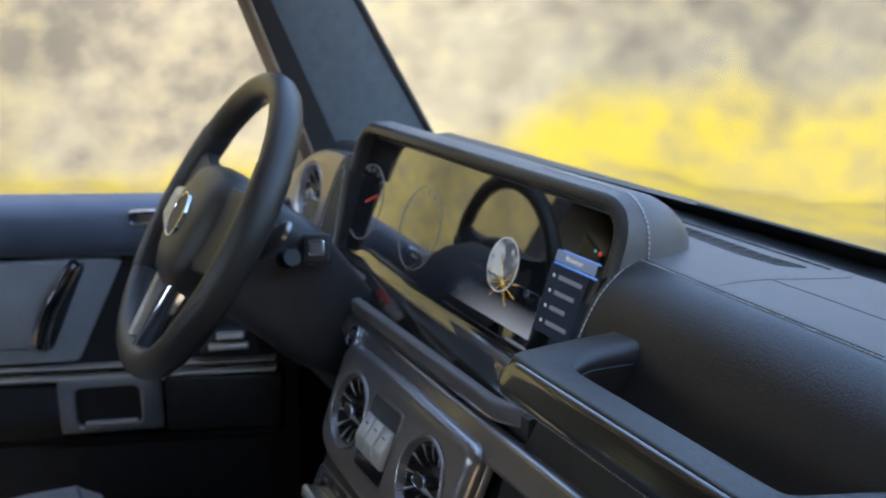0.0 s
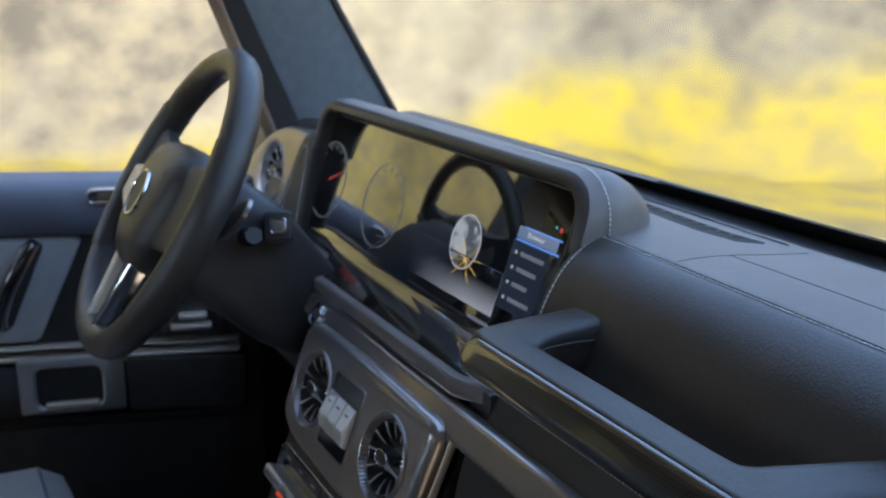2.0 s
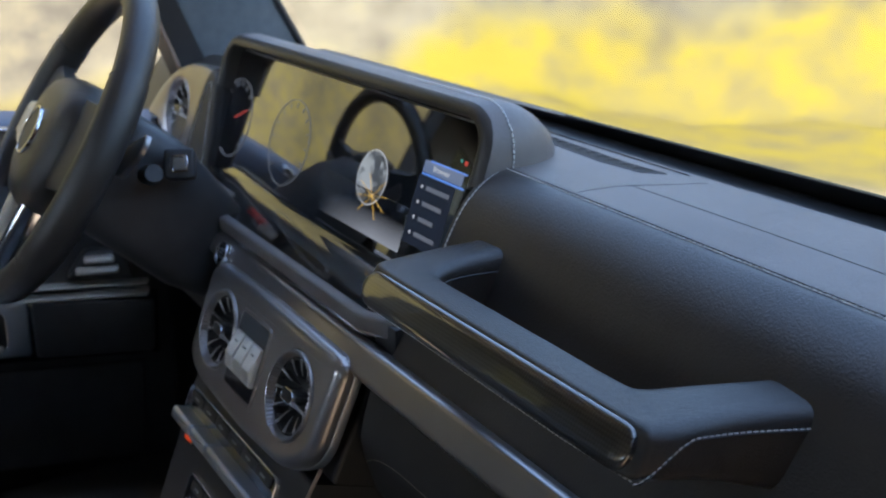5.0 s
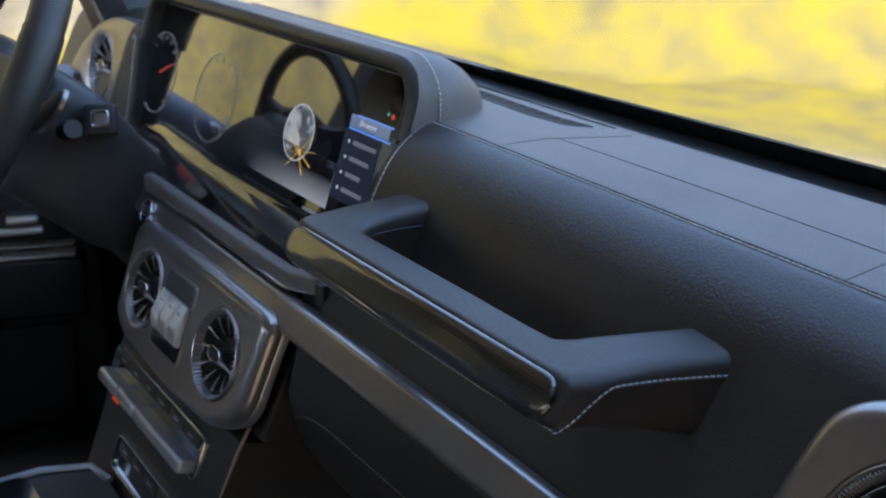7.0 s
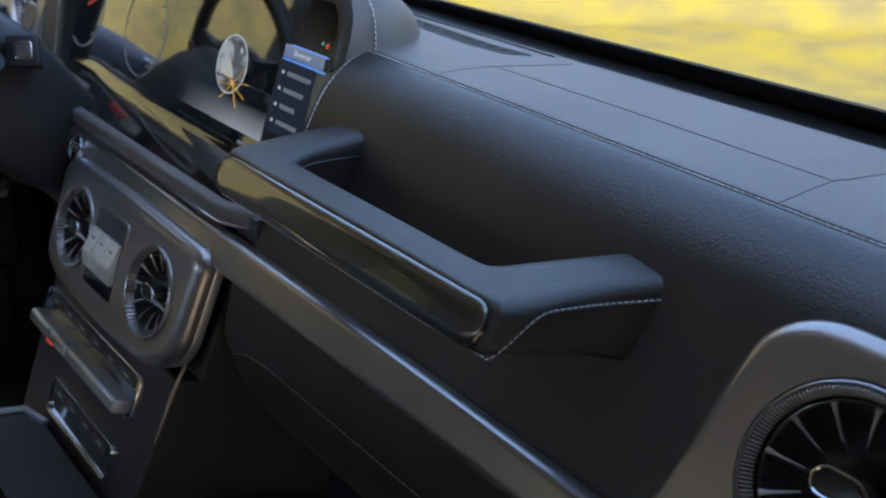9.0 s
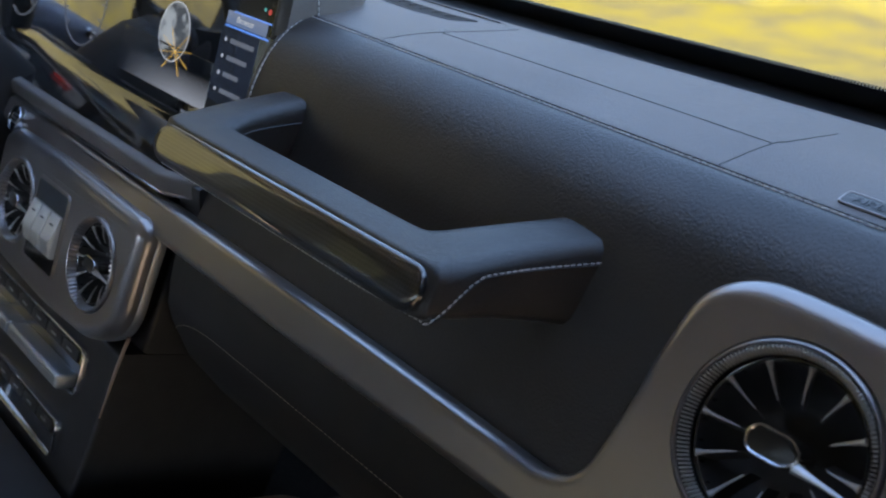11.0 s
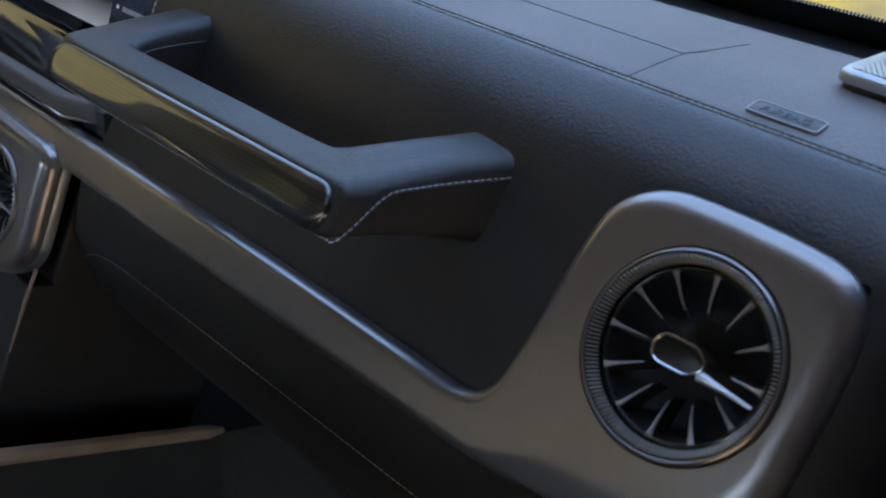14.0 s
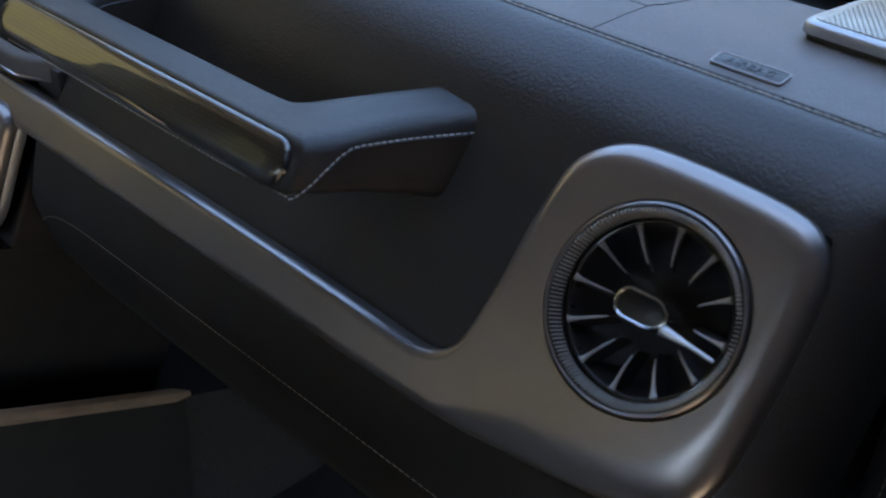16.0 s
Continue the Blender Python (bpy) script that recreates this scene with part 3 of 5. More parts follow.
def build_dashboard():
    d = thing("dashboard", (0.1, 0.6, 1.0), "black leather dashboard with grey contrast stitching", "dashboard")
    # passenger's padded face
    bm = bmesh.new()
    prof = [tuple(p.yz) for p in spline([(0, y, z) for y, z in FACE], 5)] + [(0.56, 1.14), (0.60, 1.16)]
    well = (0.671, 0.788)
    xs = sorted([0.201, 0.203] + [0.21 + 0.0249 * k for k in range(24)] + [0.800 + 0.0058 * k for k in range(6)] + [well[0], well[0] + 0.001, well[1], well[1] + 0.001])
    def end_turn(x, z):
        return 26.0 * max(0.0, x - 0.79) ** 2 * max(0.0, min(1.0, (1.318 - z) / 0.03))
    loft(bm, [[Vector((x, y + end_turn(x, z) + (0.05 if well[0] + 0.0005 < x < well[1] + 0.0005 and 1.175 < z < 1.277 else 0.0), z + pad_drop(x) * min(1, max(0, (z - 1.25) / 0.06)))) for y, z in prof] for x in xs])
    part("face_pad", bm, LEATHER, d, "grained black leather pad", angle=50)
    # driver's side of the same pad, beyond the display
    bm = bmesh.new()
    back = [(y + 0.045, z - 0.004) for y, z in FACE]
    prof = [tuple(p.yz) for p in spline([(0, y, z) for y, z in back], 4)] + [(0.62, 1.14), (0.645, 1.16)]
    loft(bm, [[Vector((x, y, z)) for y, z in prof] for x in (-0.80, -0.70, -0.60, -0.52, -0.47)])
    part("face_pad", bm, LEATHER, d, angle=50)
    # flat top
    bm = bmesh.new()
    rows = []
    for x in [-0.47, 0.0, 0.2] + [0.2 + 0.033 * k for k in range(1, 21)]:
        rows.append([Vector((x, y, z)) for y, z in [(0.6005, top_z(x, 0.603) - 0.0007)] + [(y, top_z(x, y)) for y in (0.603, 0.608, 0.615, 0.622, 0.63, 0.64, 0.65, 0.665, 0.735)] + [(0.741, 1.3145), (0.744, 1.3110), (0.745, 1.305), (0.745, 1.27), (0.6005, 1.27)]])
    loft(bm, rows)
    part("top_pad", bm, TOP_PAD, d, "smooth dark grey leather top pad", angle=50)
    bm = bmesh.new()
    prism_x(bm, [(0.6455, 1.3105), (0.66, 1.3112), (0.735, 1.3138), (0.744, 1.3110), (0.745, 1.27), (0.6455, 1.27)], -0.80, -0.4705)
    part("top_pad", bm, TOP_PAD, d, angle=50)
    # black channel between the top pad and the windscreen
    bm = bmesh.new()
    prism_x(bm, [(0.7455, 1.3085), (0.80, 1.3065), (0.82, 1.295), (0.82, 1.27), (0.7455, 1.27)], -0.80, 0.861)
    part("rear_channel", bm, FRIT, d, "black channel at the foot of the windscreen", angle=30)
    # dark groove lines of the airbag cover
    bm = bmesh.new()
    for line in ([(0.296, 0.604), (0.296, 0.630), (0.302, 0.6555), (0.316, 0.6575), (0.44, 0.655), (0.617, 0.648)], [(0.612, 0.602), (0.617, 0.648), (0.622, 0.66), (0.63, 0.70)], [(0.302, 0.657), (0.318, 0.70), (0.325, 0.725)]):
        tube(bm, [Vector((p.x, p.y, top_z(p.x, p.y))) for p in spline([(x, y, 0) for x, y in line], 8)], 0.0004, 5)
    part("seam", bm, DARK, d, "fine dark seam of the airbag cover")
    # raised piping and thread along the front edge of the top
    bm = bmesh.new()
    tube(bm, [(x, 0.6003, 1.3166 + pad_drop(x)) for x in (0.203, 0.5, 0.858)], 0.0008, 6)
    part("seam", bm, DARK, d)
    bm = bmesh.new()
    stitches(bm, [(x, 0.5978, 1.3166 + pad_drop(x)) for x in (0.205, 0.5, 0.858)], 0.0044, 0.0007, 0.0008)
    tagged(part("stitching", bm, THREAD, d, "grey thread stitching along the pad's edge"), kind="stuff")
    bm = bmesh.new()
    stitches(bm, [Vector((0.2062, y - 0.0007, z + 0.0007)) for y, z in [tuple(p.yz) for p in spline([(0, a, b) for a, b in FACE[:9]], 6)]], 0.0042, 0.0009, 0.0008)
    tagged(part("stitching", bm, THREAD, d), kind="stuff")
    # closed end at the passenger's door
    bm = bmesh.new()
    box(bm, (0.8335, 0.545, 0.92), (0.866, 0.80, 1.300), 0.008, 3)
    cap_ob = part("end_cap", bm, SOFT_BLACK, d, "soft black end panel")
    bm = bmesh.new()
    stitches(bm, [(0.846, 0.5443, 1.25), (0.842, 0.5443, 1.10), (0.838, 0.5443, 0.95)], 0.0038, 0.0014, 0.0005)
    tagged(part("stitching", bm, TAN_THREAD, cap_ob), kind="stuff")
    # lower dashboard under the metal strip
    bm = bmesh.new()
    low = [(0.480, 1.146), (0.470, 1.142), (0.462, 1.130), (0.456, 1.108), (0.452, 1.088), (0.455, 1.07), (0.468, 1.03), (0.498, 0.98), (0.54, 0.945), (0.60, 0.92), (0.72, 0.91), (0.80, 0.91), (0.80, 1.146)]
    prism_x(bm, low, 0.199, 0.86)
    part("lower_dash", bm, SOFT_BLACK, d, "soft black lower panel", angle=50)
    bm = bmesh.new()
    prism_x(bm, [(y + 0.03, z - 0.01) for y, z in low], -0.72, -0.161)
    part("lower_dash", bm, SOFT_BLACK, d, angle=50)
    bm = bmesh.new()
    stitches(bm, spline([(0.201, 0.4563, 1.062), (0.215, 0.4528, 1.072), (0.235, 0.4510, 1.0815), (0.26, 0.4507, 1.0865), (0.3, 0.4507, 1.0880), (0.5, 0.4507, 1.088), (0.855, 0.4507, 1.088)], 6), 0.0038, 0.0014, 0.00045)
    tagged(part("stitching", bm, TAN_THREAD, d, "fine tan thread on the lower panel"), kind="stuff")
    # defroster slot with its honeycomb
    g = thing("defroster_grille", (0.1, 0.72, 1.316), "long black defroster grille at the foot of the windscreen", "grille")
    bm = bmesh.new()
    out = round_poly([(-0.42, 0.7035), (0.13, 0.7000), (0.222, 0.6915), (0.270, 0.6960), (0.288, 0.7150), (0.243, 0.7120), (0.13, 0.7200), (-0.42, 0.7235)], 0.004)

    def top(x, y, dd=0.0):
        return Vector((x, y, 1.3157 + dd))
    frame_plate(bm, out, inset(out, 0.002), top, -0.004, 0.0016, 0.0008)
    part("frame", bm, DARK, g)
    # nearly flush slab; the slot's inner shade is put into its black colour
    bm = bmesh.new()
    slab(bm, inset(out, 0.002), top, -0.010, 0.0012, 0.0005)
    part("recess", bm, CARPET, g)
    for k in range(40):
        x = -0.405 + k * 0.0168
        y0 = 0.7035 - 0.0035 * (x + 0.42) / 0.55 - 0.085 * max(0.0, min(x, 0.222) - 0.13) + 0.10 * max(0.0, x - 0.222)
        y1 = 0.7235 - 0.0035 * (x + 0.42) / 0.55 - 0.065 * max(0.0, x - 0.13)
        bm = bmesh.new()
        tube(bm, [(x, y1 - 0.0015, 1.3170), (x + 0.0065, y0 + 0.45 * (y1 - y0), 1.3172), (x + 0.0140, y1 - 0.002, 1.3170)], 0.0007, 5)
        part("slat", bm, DARK, g)
    bm = bmesh.new()
    tube(bm, [(-0.42, 0.7345, 1.3172), (0.16, 0.7325, 1.3166), (0.30, 0.7280, 1.3168)], 0.0006, 5)
    part("seam", bm, DARK, g, "fine dark seam behind the grille")


def build_badge():
    b = thing("airbag_badge", (0.710, 0.598, 1.3172), "small raised dark badge lettered for the airbag", "badge")

    def top(x, y, dd=0.0):
        return Vector((0.702 + x, 0.6145 + y, top_z(0.702 + x, 0.6145 + y) + dd))
    bm = bmesh.new()
    slab(bm, rect(-0.0205, -0.0068, 0.0205, 0.0068, 0.003), top, -0.003, 0.0012, 0.0006)
    part("plate", bm, LEATHER, b, "dark satin plate")
    bm = bmesh.new()
    edge = rect(-0.0205, -0.0068, 0.0205, 0.0068, 0.003)
    frame_plate(bm, edge, inset(edge, 0.0009), top, 0.0004, 0.0016, 0.0003)
    part("rim", bm, SATIN, b, "fine lighter rim")
    writing("lettering", "AIRBAG", 0.0088, Matrix.Translation((0.702, 0.6145, top_z(0.702, 0.6145) + 0.0013)) @ Matrix.Rotation(math.atan2(top_z(0.702, 0.62) - top_z(0.702, 0.609), 0.011), 4, "X") @ Matrix.Rotation(math.atan2(top_z(0.692, 0.6145) - top_z(0.712, 0.6145), 0.02), 4, "Y") @ Matrix.Scale(0.92, 4, (1, 0, 0)), FRIT, b, "black embossed capitals")


def build_top_speaker():
    s = thing("dashboard_speaker", (0.78, 0.68, 1.317), "silver perforated speaker grille on the dashboard top", "speaker")

    def top(x, y, dd=0.0):
        return Vector((x - 0.010, y + 0.028, 1.3165 + dd))
    out = round_poly([(0.708, 0.640), (0.79, 0.632), (0.85, 0.632), (0.85, 0.75), (0.745, 0.75), (0.712, 0.715)], 0.012)
    bm = bmesh.new()
    slab(bm, inset(out, 0.003), top, -0.009, 0.005, 0.001)
    part("base", bm, DARK, s, "dark base under the rim")
    bm = bmesh.new()
    slab(bm, out, top, 0.0045, 0.0115, 0.004, 5)
    part("rim", bm, SILVER, s, "polished silver rim")
    bm = bmesh.new()
    slab(bm, inset(out, 0.0055), top, 0.008, 0.0122, 0.0008)
    part("mesh", bm, MESH, s, "fine perforated metal mesh")
    bm = bmesh.new()
    for i in range(40):
        for j in range(34):
            x, y = 0.7185 + i * 0.0033 + (j % 2) * 0.00165, 0.6425 + j * 0.0030
            if x < 0.838 and y < 0.74 and x > 0.720 + max(0, y - 0.71) * 0.8:
                ps = [bm.verts.new(top(x + 0.0009 * math.cos(a), y + 0.0009 * math.sin(a), 0.01235)) for a in (0, 1.26, 2.51, 3.77, 5.03)]
                bm.faces.new(ps)
    tagged(part("holes", bm, DARK, s, "rows of tiny round holes", smooth=False), kind="stuff")


build_dashboard()
build_badge()
build_top_speaker()

# ---- metal trim and passenger's vent ----
VC = (0.7270, 0.0683)
HOUSING = [(0.655, -0.0335), (0.692, -0.0298), (0.725, -0.0258), (0.757, -0.0195), (0.781, -0.0075), (0.7925, 0.014), (0.7965, 0.068), (0.797, 0.100), (0.7945, 0.1185), (0.787, 0.1305), (0.772, 0.1378),
           (0.737, 0.1408), (0.702, 0.1413), (0.6845, 0.1392), (0.6695, 0.132), (0.6585, 0.1205), (0.6535, 0.106), (0.6495, 0.080), (0.6465, 0.046), (0.6415, 0.016), (0.6345, 0.0025)]


def build_trim():
    t = thing("dashboard_trim", (0.4, 0.47, 1.16), "satin grey metal trim strip widening round the air vent", "trim")
    n = 64
    left, right = (0.6484, VC[1]), (0.7965, VC[1])
    outline = [(-0.235, -0.023), (0.0, -0.028), (0.2, -0.0325), (0.35, -0.0335), (0.5, -0.034), (0.60, -0.0345)] + HOUSING[:6] + [right] + HOUSING[7:18] + [left] + HOUSING[18:20]
    outline += [(0.6365, 0.0050), (0.630, -0.0008), (0.621, -0.0042), (0.608, -0.0052), (0.55, -0.0035), (0.45, -0.0016), (0.35, -0.0008), (0.2, 0.0), (0.0, 0.002), (-0.235, 0.004)]
    curve = [(p.x, p.y) for p in spline([(u, v, 0) for u, v in outline[3:-3]], 4)]
    outline = outline[:3] + curve + outline[-3:]
    ri = min(range(len(outline)), key=lambda k: math.hypot(outline[k][0] - right[0], outline[k][1] - right[1]))
    li = min(range(len(outline)), key=lambda k: math.hypot(outline[k][0] - left[0], outline[k][1] - left[1]))
    # the rounding is narrow on the strip and broad round the vent housing
    ease = [max(0.0, min(1.0, (u - 0.645) / 0.045)) for u, v in outline]
    foot = [e * max(0.0, min(1.0, (0.035 - v) / 0.03)) for (u, v), e in zip(outline, ease)]
    wide = [0.0070 + 0.0075 * e + 0.0105 * f for e, f in zip(ease, foot)]
    drop = [0.0075 + 0.0030 * e - 0.0015 * f for e, f in zip(ease, foot)]

    def rim(k, f):
        o = inset_by(outline, [w * k for w in wide])
        return [TRIM(u, v, 0.0005 - d * (1 - f)) for (u, v), d in zip(o, drop)]
    rings = [[TRIM(u, v, -0.022) for u, v in outline]]
    for k in range(9):
        a = math.pi / 2 * k / 8
        rings.append(rim(1 - math.cos(a), math.sin(a)))
    rings.append(rim(1.07, 1.0))
    bm = bmesh.new()
    loft(bm, rings, caps=False)
    bm.verts.ensure_lookup_table()
    m = len(outline)
    last = bm.verts[-m:]
    # the face, split in two about the round opening
    hole = [bm.verts.new(TRIM(u, v, 0.0005)) for u, v in circle(VC[0], VC[1], 0.0527, n)]
    lip = [bm.verts.new(TRIM(u, v, -0.0020)) for u, v in circle(VC[0], VC[1], 0.0514, n)]
    deep = [bm.verts.new(TRIM(u, v, -0.018)) for u, v in circle(VC[0], VC[1], 0.0514, n)]
    bm.faces.new([last[i] for i in range(ri, li + 1)] + [hole[k] for k in range(n // 2, -1, -1)])
    bm.faces.new([last[i % m] for i in range(li, ri + m + 1)] + [hole[k % n] for k in range(n, n // 2 - 1, -1)])
    for p, q in ((hole, lip), (lip, deep)):
        for k in range(n):
            bm.faces.new((p[k], p[(k + 1) % n], q[(k + 1) % n], q[k]))
    part("plate", bm, SATIN, t, "satin grey metal strip and vent housing", angle=50)


def build_vent(fr, c, r, name_label, group, knurl=140, blades=12, clock=0.0):
    """A round turbine air vent: rim, knurled ring, bowl, blades and a middle knob."""
    cx, cy = c
    v = thing("air_vent", fr(cx, cy, 0), name_label, "air vent", group)
    n = 72

    def ring_part(name, rows, mat, label=""):
        bm = bmesh.new()
        rings = [[fr(cx + q * r * math.cos(2 * math.pi * k / n), cy + q * r * math.sin(2 * math.pi * k / n), d * r) for k in range(n)] for q, d in rows]
        ring_loft(bm, rings)
        return part(name, bm, mat, v, label, angle=50)
    ring_part("outer_ring", [(1.0, -0.2), (1.0, 0.02), (0.992, 0.045), (0.975, 0.055), (0.958, 0.045), (0.952, 0.0), (0.952, -0.2)], SATIN, "satin metal outer ring")
    ring_part("inner_ring", [(0.868, -0.3), (0.866, -0.13), (0.852, -0.115), (0.83, -0.11), (0.81, -0.12), (0.80, -0.15), (0.80, -0.3)], PIANO, "glossy black inner ring")
    # knurled band on the inward slope
    bm = bmesh.new()
    rings = []
    for q, d in ((0.952, -0.2), (0.952, 0.035), (0.944, 0.048), (0.930, 0.040), (0.900, -0.02), (0.876, -0.10), (0.868, -0.25)):
        row = []
        for k in range(knurl * 4):
            a = 2 * math.pi * k / (knurl * 4)
            tooth = ((0.014 if k % 4 in (0, 1) else -0.012) if knurl < 100 else -0.012) if 0.872 < q < 0.94 else 0.0
            row.append(fr(cx + (q - tooth) * r * math.cos(a), cy + (q - tooth) * r * math.sin(a), (d + tooth * 1.6) * r))
        rings.append(row)
    ring_loft(bm, rings)
    # fine knurl: shade in the gaps is put into a dark band under pale teeth
    band = part("knurled_ring", bm, DARK if knurl > 100 else SATIN, v, "finely knurled metal ring", smooth=False)
    if knurl > 100:
        bm = bmesh.new()
        for k in range(knurl):
            a = 2 * math.pi * k / knurl
            w = 0.42 * math.pi / knurl
            loft(bm, [[fr(cx + (q - h) * r * math.cos(a + s), cy + (q - h) * r * math.sin(a + s), (d + h) * r) for s, h in ((-w, -0.01), (w, -0.01), (w * 0.6, 0.026), (-w * 0.6, 0.026))] for q, d in ((0.950, 0.035), (0.930, 0.040), (0.900, -0.02), (0.878, -0.09))])
        tagged(part("teeth", bm, KEY, band, "fine bright teeth", smooth=False), kind="stuff")
    # bowl
    bm = bmesh.new()
    rings = [[fr(cx + q * r * math.cos(2 * math.pi * k / 48), cy + q * r * math.sin(2 * math.pi * k / 48), d * r) for k in range(48)] for q, d in ((0.1, -0.74), (0.4, -0.70), (0.68, -0.54), (0.815, -0.28), (0.815, -0.12), (0.80, -0.11), (0.80, -0.25), (0.66, -0.5), (0.4, -0.66), (0.1, -0.7))]
    loft(bm, rings)
    part("bowl", bm, DARK, v, "black bowl behind the blades")
    # blades, each a thin twisted fin with a bright edge
    for k in range(blades):
        a = clock + 2 * math.pi * k / blades
        ca, sa = math.cos(a), math.sin(a)

        def at(q, side, d):
            return fr(cx + r * (q * ca - side * sa), cy + r * (q * sa + side * ca), d * r)
        bm = bmesh.new()
        rows = []
        for q, w, d in ((0.80, 0.030, -0.16), (0.72, 0.020, -0.17), (0.62, 0.014, -0.19), (0.5, 0.010, -0.24), (0.40, 0.008, -0.30)):
            rows.append([at(q, w * 0.5, d), at(q, -w * 0.5, d), at(q, -w * 0.4 + 0.05, d - 0.20), at(q, w * 0.4 + 0.05, d - 0.20)])
        loft(bm, rows)
        fin = part("blade", bm, DARK, v, "thin black fin")
        bm = bmesh.new()
        tube(bm, [at(0.81, 0, -0.105), at(0.74, 0, -0.120), at(0.66, 0, -0.140), at(0.56, 0, -0.175), at(0.45, 0, -0.235)], [0.040 * r, 0.023 * r, 0.016 * r, 0.012 * r, 0.007 * r], 6)
        part("blade_edge", bm, BLADE, fin, "bright edge of the fin")
    # middle knob
    hx, hy = 0.295 * r, 0.160 * r
    hexa = [(cx - hx, cy), (cx - hx * 0.72, cy - hy), (cx + hx * 0.55, cy - hy), (cx + hx, cy - hy * 0.25), (cx + hx, cy + hy * 0.3), (cx + hx * 0.6, cy + hy), (cx - hx * 0.7, cy + hy)]
    hexa = round_poly(hexa, 0.10 * r, 3)
    bm = bmesh.new()
    frame_plate(bm, hexa, inset(hexa, 0.035 * r), fr, -0.35 * r, 0.06 * r, 0.02 * r)
    knob = part("knob", bm, CHROME, v, "bright metal rim of the middle knob")
    bm = bmesh.new()
    slab(bm, inset(hexa, 0.03 * r), fr, -0.3 * r, 0.045 * r, 0.01 * r)
    part("knob_face", bm, FRIT, knob, "satin black knob face")
    bm = bmesh.new()
    tube(bm, [fr(cx + 0.25 * r, cy - 0.08 * r, 0.0), fr(cx + 0.5 * r, cy - 0.10 * r, -0.03 * r), fr(cx + 0.79 * r, cy - 0.13 * r, -0.05 * r)], [0.06 * r, 0.03 * r, 0.02 * r], 8)
    part("stem", bm, SILVER, v)
    return v


build_trim()
build_vent(TRIM, VC, 0.0514, "round turbine air vent with bright metal rings and black bowl", "round air vents", clock=0.03)


# ---- grab handle ----
def build_handle():
    h = thing("grab_handle", (0.41, 0.49, 1.25), "black leather grab handle with a glossy carbon inlay", "grab handle")
    stations = [
        ((0.238, 0.552, 1.272), (0.284, 0.552, 1.273), (0.284, 0.528, 1.224), (0.238, 0.526, 1.222)),
        ((0.237, 0.515, 1.271), (0.284, 0.515, 1.273), (0.284, 0.500, 1.230), (0.237, 0.496, 1.228)),
        ((0.236, 0.478, 1.2695), (0.286, 0.490, 1.271), (0.286, 0.478, 1.235), (0.236, 0.462, 1.236)),
        ((0.239, 0.452, 1.268), (0.296, 0.4745, 1.269), (0.296, 0.461, 1.237), (0.238, 0.437, 1.2405)),
        ((0.258, 0.4425, 1.2675), (0.312, 0.472, 1.2685), (0.312, 0.458, 1.237), (0.258, 0.428, 1.2405)),
        ((0.34, 0.4420, 1.2675), (0.36, 0.472, 1.2685), (0.36, 0.458, 1.237), (0.34, 0.4275, 1.2405)),
        ((0.44, 0.4420, 1.2675), (0.43, 0.472, 1.2685), (0.43, 0.458, 1.237), (0.44, 0.4275, 1.2405)),
        ((0.541, 0.4415, 1.2675), (0.497, 0.472, 1.2685), (0.497, 0.458, 1.237), (0.544, 0.4270, 1.2395)),
        ((0.559, 0.448, 1.2675), (0.513, 0.4755, 1.270), (0.513, 0.463, 1.236), (0.561, 0.434, 1.2385)),
        ((0.567, 0.475, 1.268), (0.521, 0.490, 1.271), (0.523, 0.478, 1.233), (0.566, 0.462, 1.232)),
        ((0.575, 0.505, 1.268), (0.532, 0.514, 1.272), (0.534, 0.500, 1.228), (0.573, 0.492, 1.224)),
        ((0.592, 0.548, 1.2685), (0.549, 0.552, 1.273), (0.550, 0.530, 1.220), (0.588, 0.526, 1.214)),
    ]
    corner = [spline([s[i] for s in stations], 5) for i in range(4)]
    soft = round_poly([(0, 0), (1, 0), (1, 1), (0, 1)], 0.26, 4)
    crisp = round_poly([(0, 0), (1, 0), (1, 1), (0, 1)], 0.09, 4)
    rings = []
    for n, (a, b, c, d) in enumerate(zip(*corner)):
        # a and b along the top, d and c along the bottom
        k = max(0.0, min(1.0, (n - 12) / 5, (39 - n) / 5))
        ring = []
        for (u, v), (uu, vv) in zip(soft, crisp):
            if u < 0.5:
                u, v = u + (uu - u) * k, v + (vv - v) * k
            ring.append((a * (1 - u) + b * u) * v + (d * (1 - u) + c * u) * (1 - v))
        rings.append(ring)
    bm = bmesh.new()
    loft(bm, rings)
    part("grip", bm, LEATHER_FINE, h, "black leather grip", angle=60)
    HF = plane_frame((0, 0.4395, 1.2675), 30)
    # a bulging inlay over the whole front of the bar, drawn in at both ends
    bm = bmesh.new()
    rows = []
    u0, u1, steps = 0.2465, 0.5515, 40
    for k in range(steps + 1):
        q = 0.5 - 0.5 * math.cos(math.pi * k / steps)
        u = u0 + (u1 - u0) * q
        le, re = min(1.0, (u - u0) / 0.016), min(1.0, (u1 - u) / 0.014)
        full = math.sqrt(max(0.0, 1 - (1 - le) ** 2.4)) * math.sqrt(max(0.0, 1 - (1 - re) ** 3.0))
        full = max(full, 0.25)
        low, high = -0.0152 - 0.0138 * full, -0.0142 + 0.0132 * full
        bulge = 0.0016 + 0.0012 * full
        front = [(low + (high - low) * (0.5 - 0.5 * math.cos(math.pi * n / 14)), n / 7 - 1) for n in range(15)]
        ring = [HF(u, v, bulge * (1 - abs(2 * (v - low) / (high - low) - 1) ** 5.0) - 0.0006) for v, n in front]
